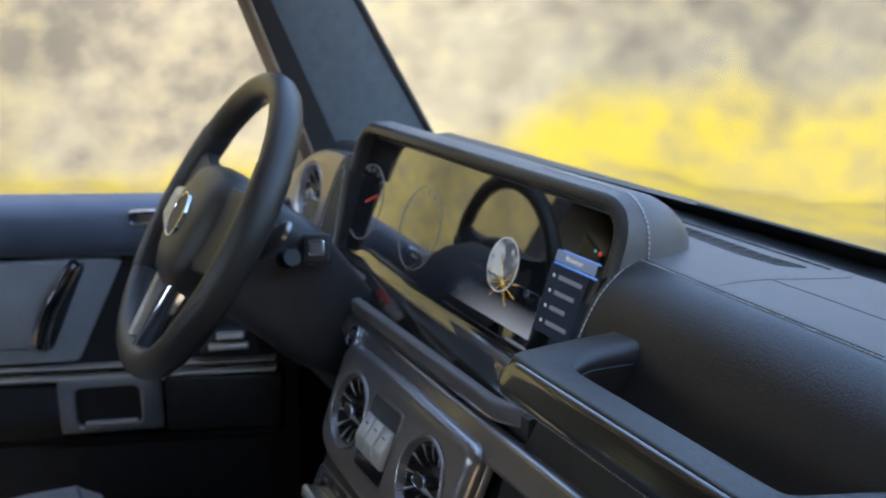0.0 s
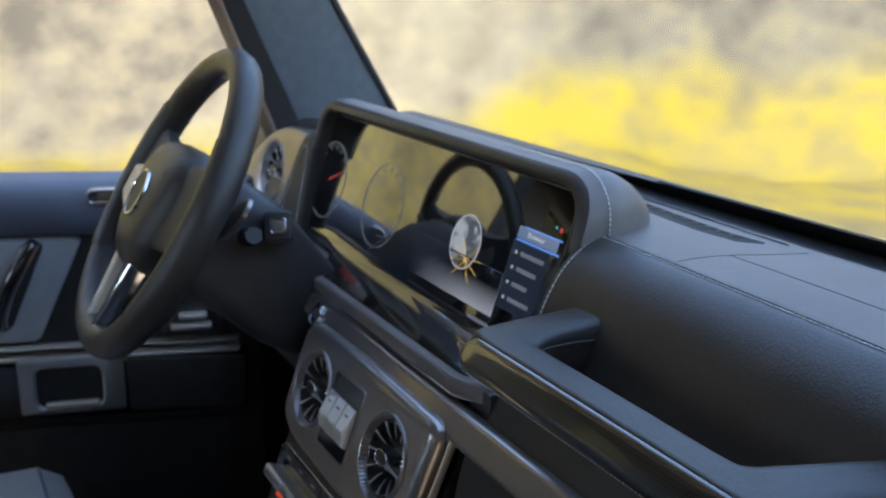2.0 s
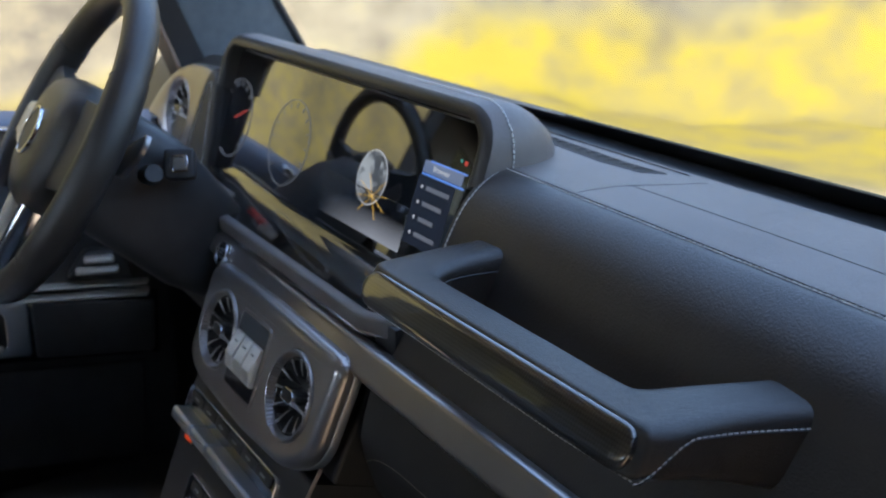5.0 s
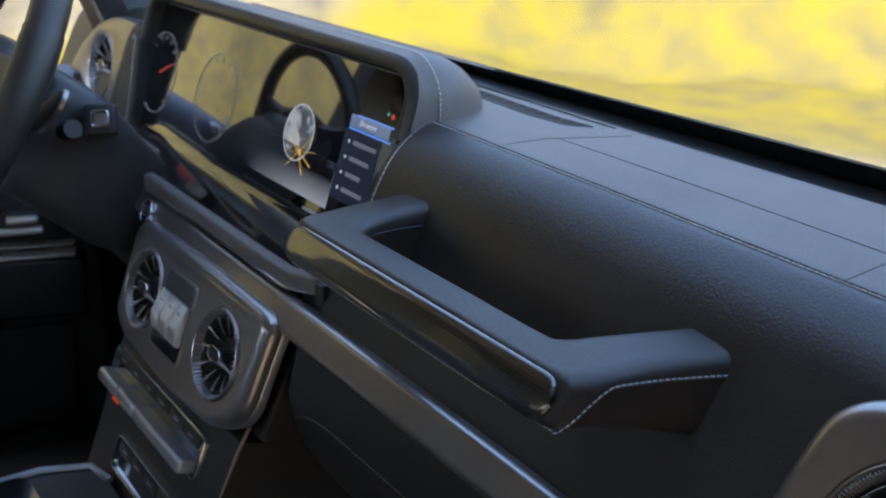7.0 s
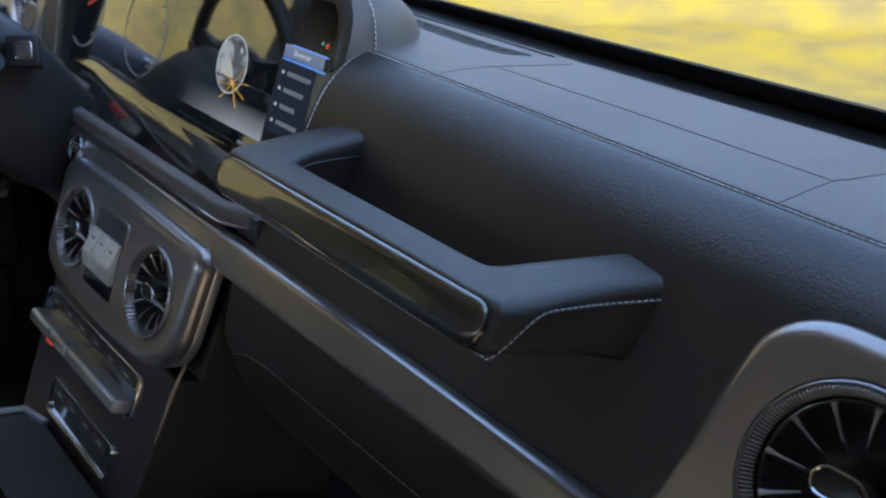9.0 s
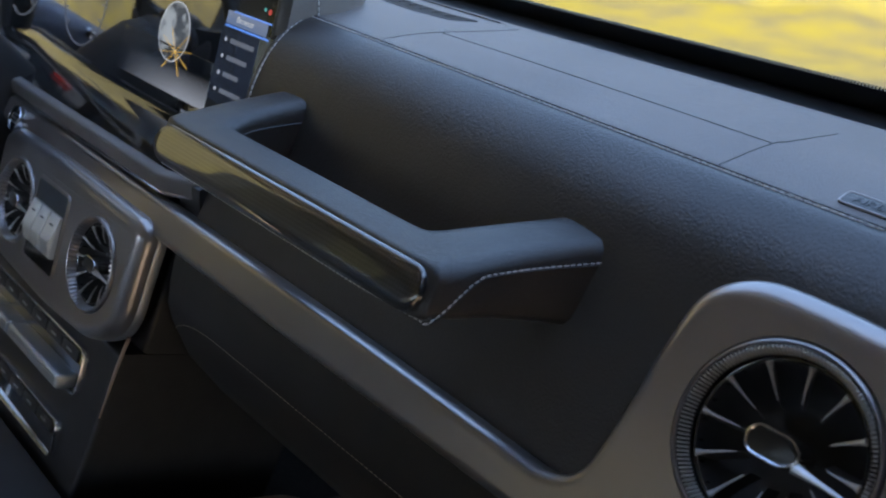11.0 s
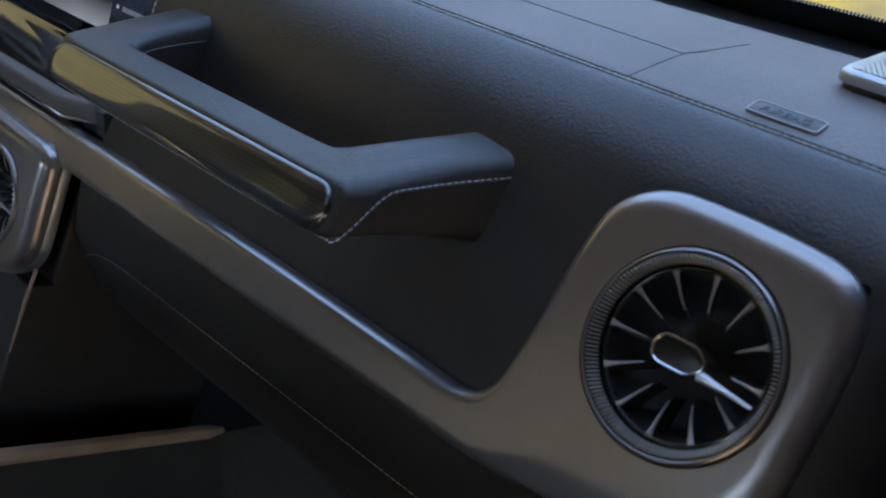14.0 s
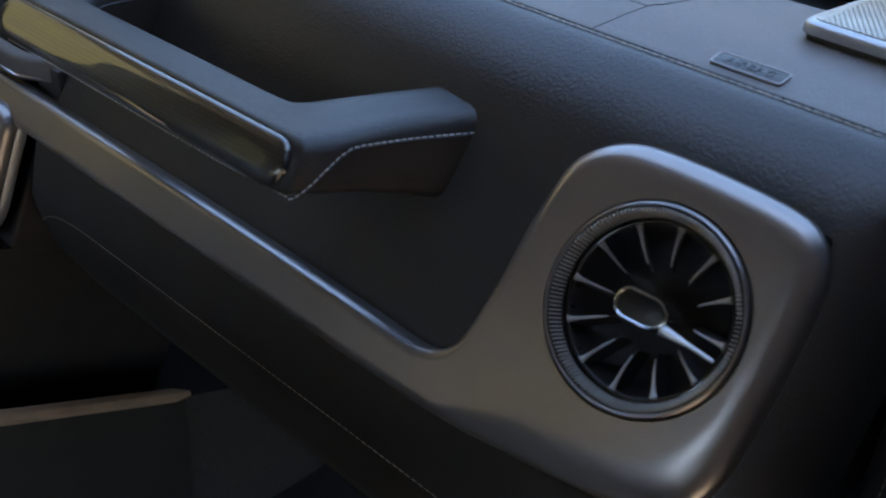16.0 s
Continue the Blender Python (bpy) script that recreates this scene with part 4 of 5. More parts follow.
        rows.append(ring + [HF(u, high - 0.001, -0.008), HF(u, low + 0.001, -0.008)])
    loft(bm, rows)
    part("inlay", bm, CARBON, h, "glossy clear-coated carbon fibre inlay", angle=60)
    bm = bmesh.new()
    tube(bm, [b * 0.66 + c * 0.34 + Vector((0.0002, -0.0001, 0.0)) for b, c in list(zip(corner[1], corner[2]))[:16]], 0.0007, 5)
    part("seam", bm, DARK, h, "fine dark seam on the arm")
    bm = bmesh.new()
    top, bot = corner[0], corner[3]
    path = []
    n = len(top)
    for i in range(n - 1, n - 19, -1):
        k = (n - 1 - i) / 17
        w = 0.20 if k < 0.62 else 0.20 + 0.76 * (0.5 - 0.5 * math.cos(math.pi * min(1.0, (k - 0.62) / 0.34)))
        p = top[i] * (1 - w) + bot[i] * w
        out_dir = Vector((1, -0.25, 0)) if k < 0.6 else Vector((0.75, -0.7, 0))
        path.append(p + out_dir.normalized() * 0.0004)
    path += [Vector((x, 0.4282, 1.2392)) for x in (0.50, 0.45, 0.40, 0.35, 0.30, 0.26)]
    stitches(bm, path, 0.0030, 0.0011, 0.0005)
    tagged(part("stitching", bm, THREAD, h, "pale grey thread seam"), kind="stuff")
    bm = bmesh.new()
    tube(bm, [p + Vector((0, 0, -0.0012)) for p in path[:17]], 0.0006, 5)
    part("seam", bm, DARK, h)


build_handle()

# ---- display under its hood ----


def build_display():
    d = thing("display", (-0.12, 0.58, 1.19), "wide glossy twin display under a leather hood, switched on", "display")
    bm = bmesh.new()
    out = round_poly([(-0.416, -0.157), (0.150, -0.157), (0.199, -0.03), (0.197, 0.014), (-0.416, 0.014)], 0.010)
    slab(bm, out, GLASS, -0.03, 0.0, 0.001, 2)
    part("glass", bm, DISPLAY_GLASS, d, "glossy black display glass", angle=30)
    pale, dim = glow("display_white", (0.75, 0.8, 0.9), 0.06), glow("display_grey", (0.4, 0.45, 0.55), 0.03)
    blue, red, amber = glow("display_blue", (0.12, 0.3, 0.9), 0.12), glow("display_red", (0.9, 0.08, 0.08), 0.05), glow("display_amber", (0.9, 0.55, 0.1), 0.12)
    green = glow("display_green", (0.1, 0.6, 0.6), 0.06)

    def flat(name, outline, mat, lift=0.0006, label=""):
        bm = bmesh.new()
        slab(bm, outline, GLASS, 0.0002, lift, 0.0001, 1)
        return part(name, bm, mat, d, label, smooth=False)

    def hoop(bm, cx, cy, r, w, lift=0.0006):
        frame_plate(bm, circle(cx, cy, r, 40), circle(cx, cy, r - w, 40), GLASS, 0.0002, lift, 0.0001)
    # two dials with ticks and pointers
    for cx, mat in ((-0.386, dim), (-0.208, dim)):
        bm = bmesh.new()
        hoop(bm, cx, -0.083, 0.054, 0.0010)
        dial = part("dial", bm, mat, d, "faint round dial ring")
        for k in range(13):
            a = radians(225 - k * 22.5)
            bm = bmesh.new()
            q0, q1 = 0.0435, 0.0495
            u, v = math.cos(a), math.sin(a)
            w = 0.0006
            slab(bm, [(cx + q0 * u + w * v, -0.083 + q0 * v - w * u), (cx + q1 * u + w * v, -0.083 + q1 * v - w * u), (cx + q1 * u - w * v, -0.083 + q1 * v + w * u), (cx + q0 * u - w * v, -0.083 + q0 * v + w * u)], GLASS, 0.0002, 0.0006, 0.0001, 1)
            part("tick", bm, dim, dial, smooth=False)
    flat("pointer", [(-0.3855, -0.0835), (-0.352, -0.0675), (-0.3523, -0.0668), (-0.3862, -0.0825)], red, 0.0009, "thin red pointer")
    # right-hand picture: a pale floor, a globe with amber orbits, a menu
    bm = bmesh.new()
    fl = [(-0.10, -0.138), (0.085, -0.138), (0.085, -0.092), (-0.10, -0.092)]
    slab(bm, fl, GLASS, 0.0002, 0.0005, 0.0001, 1)
    fade = glow("display_floor", (0.55, 0.6, 0.72), 0.0)
    nt = fade.node_tree
    co, sp, mr = (nt.nodes.new(k) for k in ("ShaderNodeTexCoord", "ShaderNodeSeparateXYZ", "ShaderNodeMapRange"))
    nt.links.new(co.outputs["Object"], sp.inputs[0])
    nt.links.new(sp.outputs["Z"], mr.inputs["Value"])
    for key, value in (("From Min", 1.206), ("From Max", 1.238), ("To Min", 0.08), ("To Max", 0.0)):
        mr.inputs[key].default_value = value
    bs = nt.nodes["Principled BSDF"]
    mx = nt.nodes.new("ShaderNodeMapRange")
    for key, value in (("From Min", -0.09), ("From Max", 0.03), ("To Min", 0.0), ("To Max", 1.0)):
        mx.inputs[key].default_value = value
    nt.links.new(sp.outputs["X"], mx.inputs["Value"])
    both = nt.nodes.new("ShaderNodeMath")
    both.operation = "MULTIPLY"
    nt.links.new(mr.outputs[0], both.inputs[0])
    nt.links.new(mx.outputs[0], both.inputs[1])
    nt.links.new(both.outputs[0], bs.inputs["Emission Strength"])
    bs.inputs["Coat Weight"].default_value, bs.inputs["Coat Roughness"].default_value, bs.inputs["Coat IOR"].default_value = 1.0, 0.04, 2.1
    bs.inputs["Base Color"].default_value = (0.006, 0.006, 0.007, 1)
    bs.inputs["Roughness"].default_value = 0.08
    part("picture_floor", bm, fade, d, "pale grey floor in the picture", smooth=False)
    bm = bmesh.new()
    hoop(bm, 0.001, -0.079, 0.030, 0.0014)
    globe = part("globe", bm, pale, d, "pale ring with a round map inside")
    bm = bmesh.new()
    slab(bm, circle(0.001, -0.079, 0.0284, 32), GLASS, 0.0002, 0.0005, 0.0001, 1)
    seas = glow("display_map", (0.5, 0.55, 0.6), 0.05)
    nt = seas.node_tree
    co, nz, mr = (nt.nodes.new(k) for k in ("ShaderNodeTexCoord", "ShaderNodeTexNoise", "ShaderNodeMapRange"))
    nz.inputs["Scale"].default_value, nz.inputs["Detail"].default_value = 55.0, 4.0
    for key, value in (("From Min", 0.47), ("From Max", 0.56), ("To Min", 0.008), ("To Max", 0.075)):
        mr.inputs[key].default_value = value
    nt.links.new(co.outputs["Object"], nz.inputs["Vector"])
    nt.links.new(nz.outputs["Fac"], mr.inputs["Value"])
    nt.links.new(mr.outputs[0], nt.nodes["Principled BSDF"].inputs["Emission Strength"])
    part("globe_map", bm, seas, globe, "pale map of the lit globe", smooth=False)
    for a in (12, -25, 50, -60):
        bm = bmesh.new()
        u, v = math.cos(radians(a)), math.sin(radians(a))
        tube(bm, [GLASS(0.012 + 0.031 * k * u, -0.097 + 0.025 * k * v, 0.0012) for k in (-1, 0, 1)], 0.00026, 4)
        part("orbit", bm, amber, d, "thin amber line")
    flat("menu_bar", rect(0.090, -0.052, 0.158, -0.040, 0.001), glow("display_menu_top", (0.25, 0.35, 0.6), 0.05), 0.0006, "lit blue-grey menu bar")
    flat("menu_line", rect(0.090, -0.0545, 0.163, -0.0528), blue, 0.0007, "bright blue underline")
    flat("menu_line", rect(0.100, -0.0405, 0.163, -0.0390), blue, 0.0007)
    flat("menu_back", rect(0.086, -0.124, 0.150, -0.055, 0.001), glow("display_menu_back", (0.10, 0.13, 0.20), 0.012), 0.0004, "dark blue menu ground")
    m = GLASS.matrix
    writing("menu_word", "Browser", 0.0085, m @ Matrix.Translation((0.122, -0.046, 0.0008)), pale, d, "white menu word")
    for k, w in enumerate((0.040, 0.034, 0.026, 0.036)):
        v = -0.066 - k * 0.0155
        flat("menu_text", rect(0.104, v - 0.0022, 0.104 + w, v + 0.0022), dim, 0.0007)
        flat("menu_icon", circle(0.096, v, 0.0019, 10), pale, 0.0007)
    flat("status_mark", circle(0.156, -0.030, 0.0026, 10), red, 0.0007, "small red status mark")
    flat("status_mark", circle(0.148, -0.029, 0.0016, 10), green, 0.0007)
    flat("footer_text", rect(0.045, -0.1495, 0.085, -0.1462), dim, 0.0006)
    # bright edge of the glass under the hood
    bm = bmesh.new()
    tube(bm, [GLASS(-0.40, 0.0085, 0.001), GLASS(0.0, 0.0085, 0.001), GLASS(0.168, 0.0085, 0.001)], 0.0010, 6)
    part("glass_edge", bm, SILVER, d, "thin bright upper edge")

    def arch(y, xl, xr, zt, zb, r):
        pts = [(xl, zb), (xl, zb + (zt - r - zb) * 0.5)]
        for k in range(7):
            a = math.pi - k * math.pi / 12
            pts.append((xl + r + r * math.cos(a), zt - r + r * math.sin(a)))
        for k in range(1, 8):
            pts.append((xl + r + (xr - xl - 2 * r) * k / 8, zt))
        for k in range(7):
            a = math.pi / 2 - k * math.pi / 12
            pts.append((xr - r + r * math.cos(a), zt - r + r * math.sin(a)))
        pts += [(xr, zb + (zt - r - zb) * 0.5), (xr, zb)]
        return [Vector((x, y + 0.30 * (min(z, 1.36) - 1.36), z)) if y < 0.595 else Vector((x, y, z)) for x, z in pts]
    bm = bmesh.new()
    rows = [arch(0.615, -0.417, 0.188, 1.3555, 1.290, 0.024), arch(0.590, -0.417, 0.189, 1.3565, 1.298, 0.024), arch(0.584, -0.419, 0.191, 1.3580, 1.300, 0.027), arch(0.5815, -0.423, 0.195, 1.3615, 1.302, 0.031),
            arch(0.583, -0.429, 0.200, 1.3675, 1.304, 0.037), arch(0.589, -0.432, 0.2050, 1.3712, 1.306, 0.041), arch(0.5995, -0.434, 0.2075, 1.3725, 1.312, 0.042), arch(0.615, -0.434, 0.2085, 1.372, 1.313, 0.042), arch(0.632, -0.432, 0.204, 1.367, 1.313, 0.036),
            arch(0.650, -0.427, 0.196, 1.357, 1.313, 0.030), arch(0.666, -0.42, 0.187, 1.343, 1.313, 0.022), arch(0.678, -0.41, 0.174, 1.327, 1.313, 0.010), arch(0.685, -0.40, 0.14, 1.3145, 1.312, 0.002)]
    # dark rim, paler top: the roll's shading is put into the two colours
    loft(bm, rows[:6], closed=False)
    part("rim", bm, LEATHER, d, "rolled black leather rim of the hood", angle=60)
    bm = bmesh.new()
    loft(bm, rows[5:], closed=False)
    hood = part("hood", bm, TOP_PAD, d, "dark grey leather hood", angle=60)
    bm = bmesh.new()
    seam = [p + Vector((0.0010, -0.0006, 0.0008)) for p in arch(0.6035, -0.434, 0.2082, 1.3728, 1.318, 0.042)]
    stitches(bm, seam[14:], 0.0036, 0.0012, 0.0008)
    tagged(part("stitching", bm, THREAD, hood, "grey thread round the hood's end"), kind="stuff")
    # housing behind the glass
    bm = bmesh.new()
    box(bm, (-0.44, 0.632, 1.16), (0.18, 0.66, 1.335), 0.004)
    part("housing", bm, DARK, d)


def build_ledge():
    t = thing("storage_ledge", (-0.02, 0.52, 1.17), "glossy black ledge below the display with a padded lip", "ledge")

    def top(x, y, dd=0.0):
        return Vector((x, y, 1.1880 + (y - 0.50) * 0.10 + dd))
    out = round_poly([(-0.243, 0.4725), (0.160, 0.4725), (0.194, 0.490), (0.203, 0.545), (0.203, 0.578), (-0.44, 0.578), (-0.44, 0.515), (-0.262, 0.510)], 0.012)
    bm = bmesh.new()
    slab(bm, inset(out, 0.011), top, -0.030, -0.001, 0.001, 2)
    part("glossy_surface", bm, DISPLAY_GLASS, t, "glossy black surface")
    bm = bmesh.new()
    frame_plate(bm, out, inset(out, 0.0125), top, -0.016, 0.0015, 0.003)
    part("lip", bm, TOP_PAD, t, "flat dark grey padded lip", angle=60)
    bm = bmesh.new()
    tube(bm, [(-0.240, 0.4735, 1.1715), (0.0, 0.4725, 1.1715), (0.158, 0.4725, 1.1715), (0.172, 0.479, 1.1717), (0.190, 0.490, 1.172), (0.197, 0.508, 1.173)], 0.0012, 6)
    part("lip_line", bm, CHROME, t, "thin bright line under the lip")
    bm = bmesh.new()
    box(bm, (-0.44, 0.487, 1.12), (0.200, 0.60, 1.1835), 0.002)
    part("body", bm, DARK, t)
    # starter knob beside the ledge
    s = thing("start_button", TRIM(-0.150, -0.012, 0), "small round black start button with a bright ring", "button")
    bm = bmesh.new()
    frame_plate(bm, circle(-0.150, -0.016, 0.0145, 32), circle(-0.150, -0.016, 0.0118, 32), TRIM, -0.01, 0.0065, 0.0012)
    part("ring", bm, CHROME, s, "bright metal ring")
    bm = bmesh.new()
    slab(bm, circle(-0.150, -0.016, 0.0115, 32), TRIM, -0.01, 0.005, 0.001)
    part("face", bm, PIANO, s)
    for k in range(3):
        bm = bmesh.new()
        slab(bm, rect(-0.157, -0.012 - k * 0.004, -0.143, -0.0105 - k * 0.004), TRIM, 0.004, 0.0054, 0.0002, 1)
        part("marking", bm, SILVER, s, smooth=False)


# ---- centre stack ----
def build_stack():
    p = thing("centre_fascia", STACK(MID, -0.07, 0), "satin grey metal panel framing two vents and switches", "fascia")
    outline = round_poly([(-0.146, -0.124), (-0.108, -0.141), (0.02, -0.1465), (0.125, -0.141), (0.170, -0.112), (0.1775, -0.020), (0.166, -0.008), (0.02, -0.005), (-0.130, -0.008), (-0.146, -0.020)], 0.022, 6)
    bm = bmesh.new()
    pierced_plate(bm, outline, -0.073, ((-0.080, 0.0445), (0.105, 0.0445)), STACK, -0.021, -0.0005, 0.0125, -0.03)
    part("plate", bm, SATIN, p, "satin grey metal plate with rounded edges", angle=50)
    bm = bmesh.new()
    frame_plate(bm, inset(outline, -0.0012), inset(outline, 0.003), STACK, -0.026, -0.017, 0.002)
    part("surround", bm, SILVER, p, "bright metal surround behind the plate")
    # sunk switch field
    bm = bmesh.new()
    frame_plate(bm, rect(-0.037, -0.117, 0.040, -0.031, 0.008), rect(-0.034, -0.114, 0.037, -0.034, 0.006), STACK, -0.004, 0.0012, 0.0006)
    part("switch_frame", bm, SATIN, p)
    bm = bmesh.new()
    slab(bm, rect(-0.034, -0.114, 0.037, -0.034, 0.006), STACK, -0.004, 0.0002, 0.0002, 1)
    part("switch_field", bm, PIANO, p, "glossy black switch field")
    for i in range(3):
        for j in range(1):
            k = thing("rocker_switch", STACK(-0.02 + 0.021 * i, -0.09 + 0.022 * j, 0), "tall pale silver rocker switch in the glossy black field", "switch", "rocker switches")
            u0, v0 = -0.0315 + 0.0222 * i, -0.0985 + 0.0228 * j
            bm = bmesh.new()
            prof = [(0.0, 0.0), (0.0, 0.0045), (0.0012, 0.0058), (0.0150, 0.0094), (0.0165, 0.0096), (0.0185, 0.0090), (0.0400, 0.0034), (0.0412, 0.0024), (0.0412, 0.0)]
            loft(bm, [[STACK(u0 + du, v0 + 0.002 + v, d * f) for v, d in prof] for du, f in ((0.0, 0.86), (0.0010, 1.0), (0.0192, 1.0), (0.0202, 0.86))])
            part("key", bm, KEY, k, "pale brushed silver key")
            bm = bmesh.new()
            slab(bm, rect(u0 + 0.007, v0 + 0.0330, u0 + 0.0144, v0 + 0.0345), STACK, 0.003, 0.0060, 0.0001, 1)
            part("marking", bm, DARK, k, smooth=False)
    label = "round turbine air vent in the centre panel"
    build_vent(STACK, (0.105, -0.073), 0.0445, label, "round air vents", knurl=60, clock=0.1)
    build_vent(STACK, (-0.080, -0.073), 0.0445, label, "round air vents", knurl=60, clock=0.3)
    # body below
    b = thing("centre_stack", STACK(MID, -0.25, -0.02), "black centre stack body below the panel", "console")
    bm = bmesh.new()
    slab(bm, [(-0.150, -0.42), (0.120, -0.42), (0.160, -0.137), (-0.146, -0.137)], STACK, -0.25, -0.020, 0.006, 3)
    part("body", bm, SEAL, b, "dark plastic body")
    bm = bmesh.new()
    slab(bm, [(-0.145, -0.1365), (0.160, -0.1365), (0.170, -0.02), (-0.145, -0.02)], STACK, -0.25, -0.040, 0.006, 3)
    part("backing", bm, SEAL, b)
    bm = bmesh.new()
    tube(bm, [STACK(0.166, -0.118, -0.020), STACK(0.1575, -0.150, -0.021), STACK(0.1500, -0.205, -0.021)], [0.0018, 0.0018, 0.0006], 6)
    part("edge_line", bm, BRONZE, b, "thin copper-coloured edge line")
    # control rows
    for name, x0, x1, v0, v1, keys, lab in (("climate_controls", -0.138, 0.108, -0.206, -0.158, 6, "row of silver climate keys in a bright frame"), ("audio_controls", -0.075, 0.090, -0.280, -0.240, 4, "lower row of black keys in a bright frame")):
        c = thing(name, STACK((x0 + x1) / 2, v0, -0.02), lab, "control panel")
        out = rect(x0, v0, x1, v1, 0.010)
        bm = bmesh.new()
        frame_plate(bm, out, inset(out, 0.0022), STACK, -0.024, -0.014, 0.001)
        part("frame", bm, CHROME, c, "thin bright frame")
        bm = bmesh.new()
        slab(bm, inset(out, 0.002), STACK, -0.024, -0.0165, 0.001)
        part("field", bm, PIANO, c)
        w = (x1 - x0 - 0.02) / keys
        for i in range(keys):
            u = x0 + 0.010 + w * i
            bm = bmesh.new()
            slab(bm, rect(u, v1 - 0.017, u + w - 0.0014, v1 - 0.005, 0.001, 2), STACK, -0.018, -0.0145, 0.001, 2)
            part("key", bm, DARK, c, "black key")
            bm = bmesh.new()
            slab(bm, rect(u + w * 0.3, v1 - 0.0125, u + w * 0.6, v1 - 0.0105), STACK, -0.016, -0.0142, 0.0001, 1)
            part("marking", bm, SILVER, c, smooth=False)
        if name == "climate_controls":
            for u0, u1 in ((-0.132, -0.074), (-0.0725, -0.0255), (-0.024, 0.100)):
                bm = bmesh.new()
                slab(bm, rect(u0, v0 + 0.006, u1, v0 + 0.0205, 0.003, 3), STACK, -0.018, 0.003, 0.004, 3)
                part("key", bm, SILVER, c, "long silver toggle bar")
    lamp = glow("warning_red", (1.0, 0.08, 0.02), 0.10)
    w = thing("warning_light", STACK(-0.09, -0.222, -0.02), "small lit red display beside the lower keys", "indicator")
    bm = bmesh.new()
    slab(bm, rect(-0.125, -0.222, -0.10, -0.212, 0.001, 2), STACK, -0.022, -0.0185, 0.0004, 1)
    part("housing", bm, PIANO, w)
    for k in range(3):
        bm = bmesh.new()
        slab(bm, rect(-0.123 + k * 0.007, -0.2200, -0.1190 + k * 0.007, -0.2145), STACK, -0.02, -0.0181, 0.0001, 1)
        part("lamp", bm, lamp, w, "glowing red figure bar", smooth=False)


def build_console():
    c = thing("centre_console", (0.03, 0.1, 0.55), "black centre console with bright edge strips", "console")
    bm = bmesh.new()
    loft(bm, [[Vector((x, y, z)) for x, z in ((-0.108, 0.55), (0.165, 0.55), (0.165, h - 0.02), (0.155, h), (-0.098, h), (-0.108, h - 0.02))] for y, h in ((-0.60, 0.90), (-0.2, 0.90), (0.10, 0.90), (0.30, 0.895), (0.36, 0.885))])
    part("body", bm, SOFT_BLACK, c, angle=30)
    bm = bmesh.new()
    loft(bm, [[Vector((x, y, z)) for x, z in ((-0.108, 0.55), (0.165, 0.55), (0.165, h - 0.02), (0.155, h), (-0.098, h), (-0.108, h - 0.02))] for y, h in ((0.361, 0.86), (0.50, 0.80), (0.62, 0.76), (0.80, 0.70))])
    part("front_body", bm, CARPET, c, angle=30)
    bm = bmesh.new()
    tube(bm, [(-0.102, -0.6, 0.899), (-0.102, 0.1, 0.901), (-0.102, 0.30, 0.897), (-0.095, 0.352, 0.888), (-0.06, 0.362, 0.885)], 0.0045, 8)
    part("edge_strip", bm, SILVER, c, "bright metal edge strip")
    bm = bmesh.new()
    tube(bm, [(0.202, 0.15, 0.980), (0.202, 0.25, 0.942), (0.202, 0.368, 0.897), (0.202, 0.47, 0.856), (0.202, 0.560, 0.820), (0.202, 0.578, 0.813)], [0.0075, 0.0075, 0.0075, 0.0075, 0.0075, 0.003], 8)
    part("edge_strip", bm, BRONZE, c, "dull bronze edge strip")
    bm = bmesh.new()
    loft(bm, [[Vector((0.186, y, 0.56)), Vector((0.199, y, 0.56)), Vector((0.199, y, z)), Vector((0.186, y, z))] for y, z in ((0.10, 0.99), (0.15, 0.977), (0.25, 0.939), (0.368, 0.894), (0.47, 0.853), (0.575, 0.811))])
    part("side_cheek", bm, SOFT_BLACK, c)
    bm = bmesh.new()

    def top(x, y, dd=0.0):
        return Vector((x, y, 0.9005 + dd))
    slab(bm, rect(-0.094, -0.05, 0.120, 0.285, 0.02), top, -0.003, 0.0025, 0.001)
    part("cover", bm, PIANO, c, "glossy black cover")


build_display()
build_ledge()
build_stack()
build_console()


# ---- steering wheel ----
WHEEL = plane_frame((-0.2702, 0.3174, 1.2798), 31.1, -3.7)


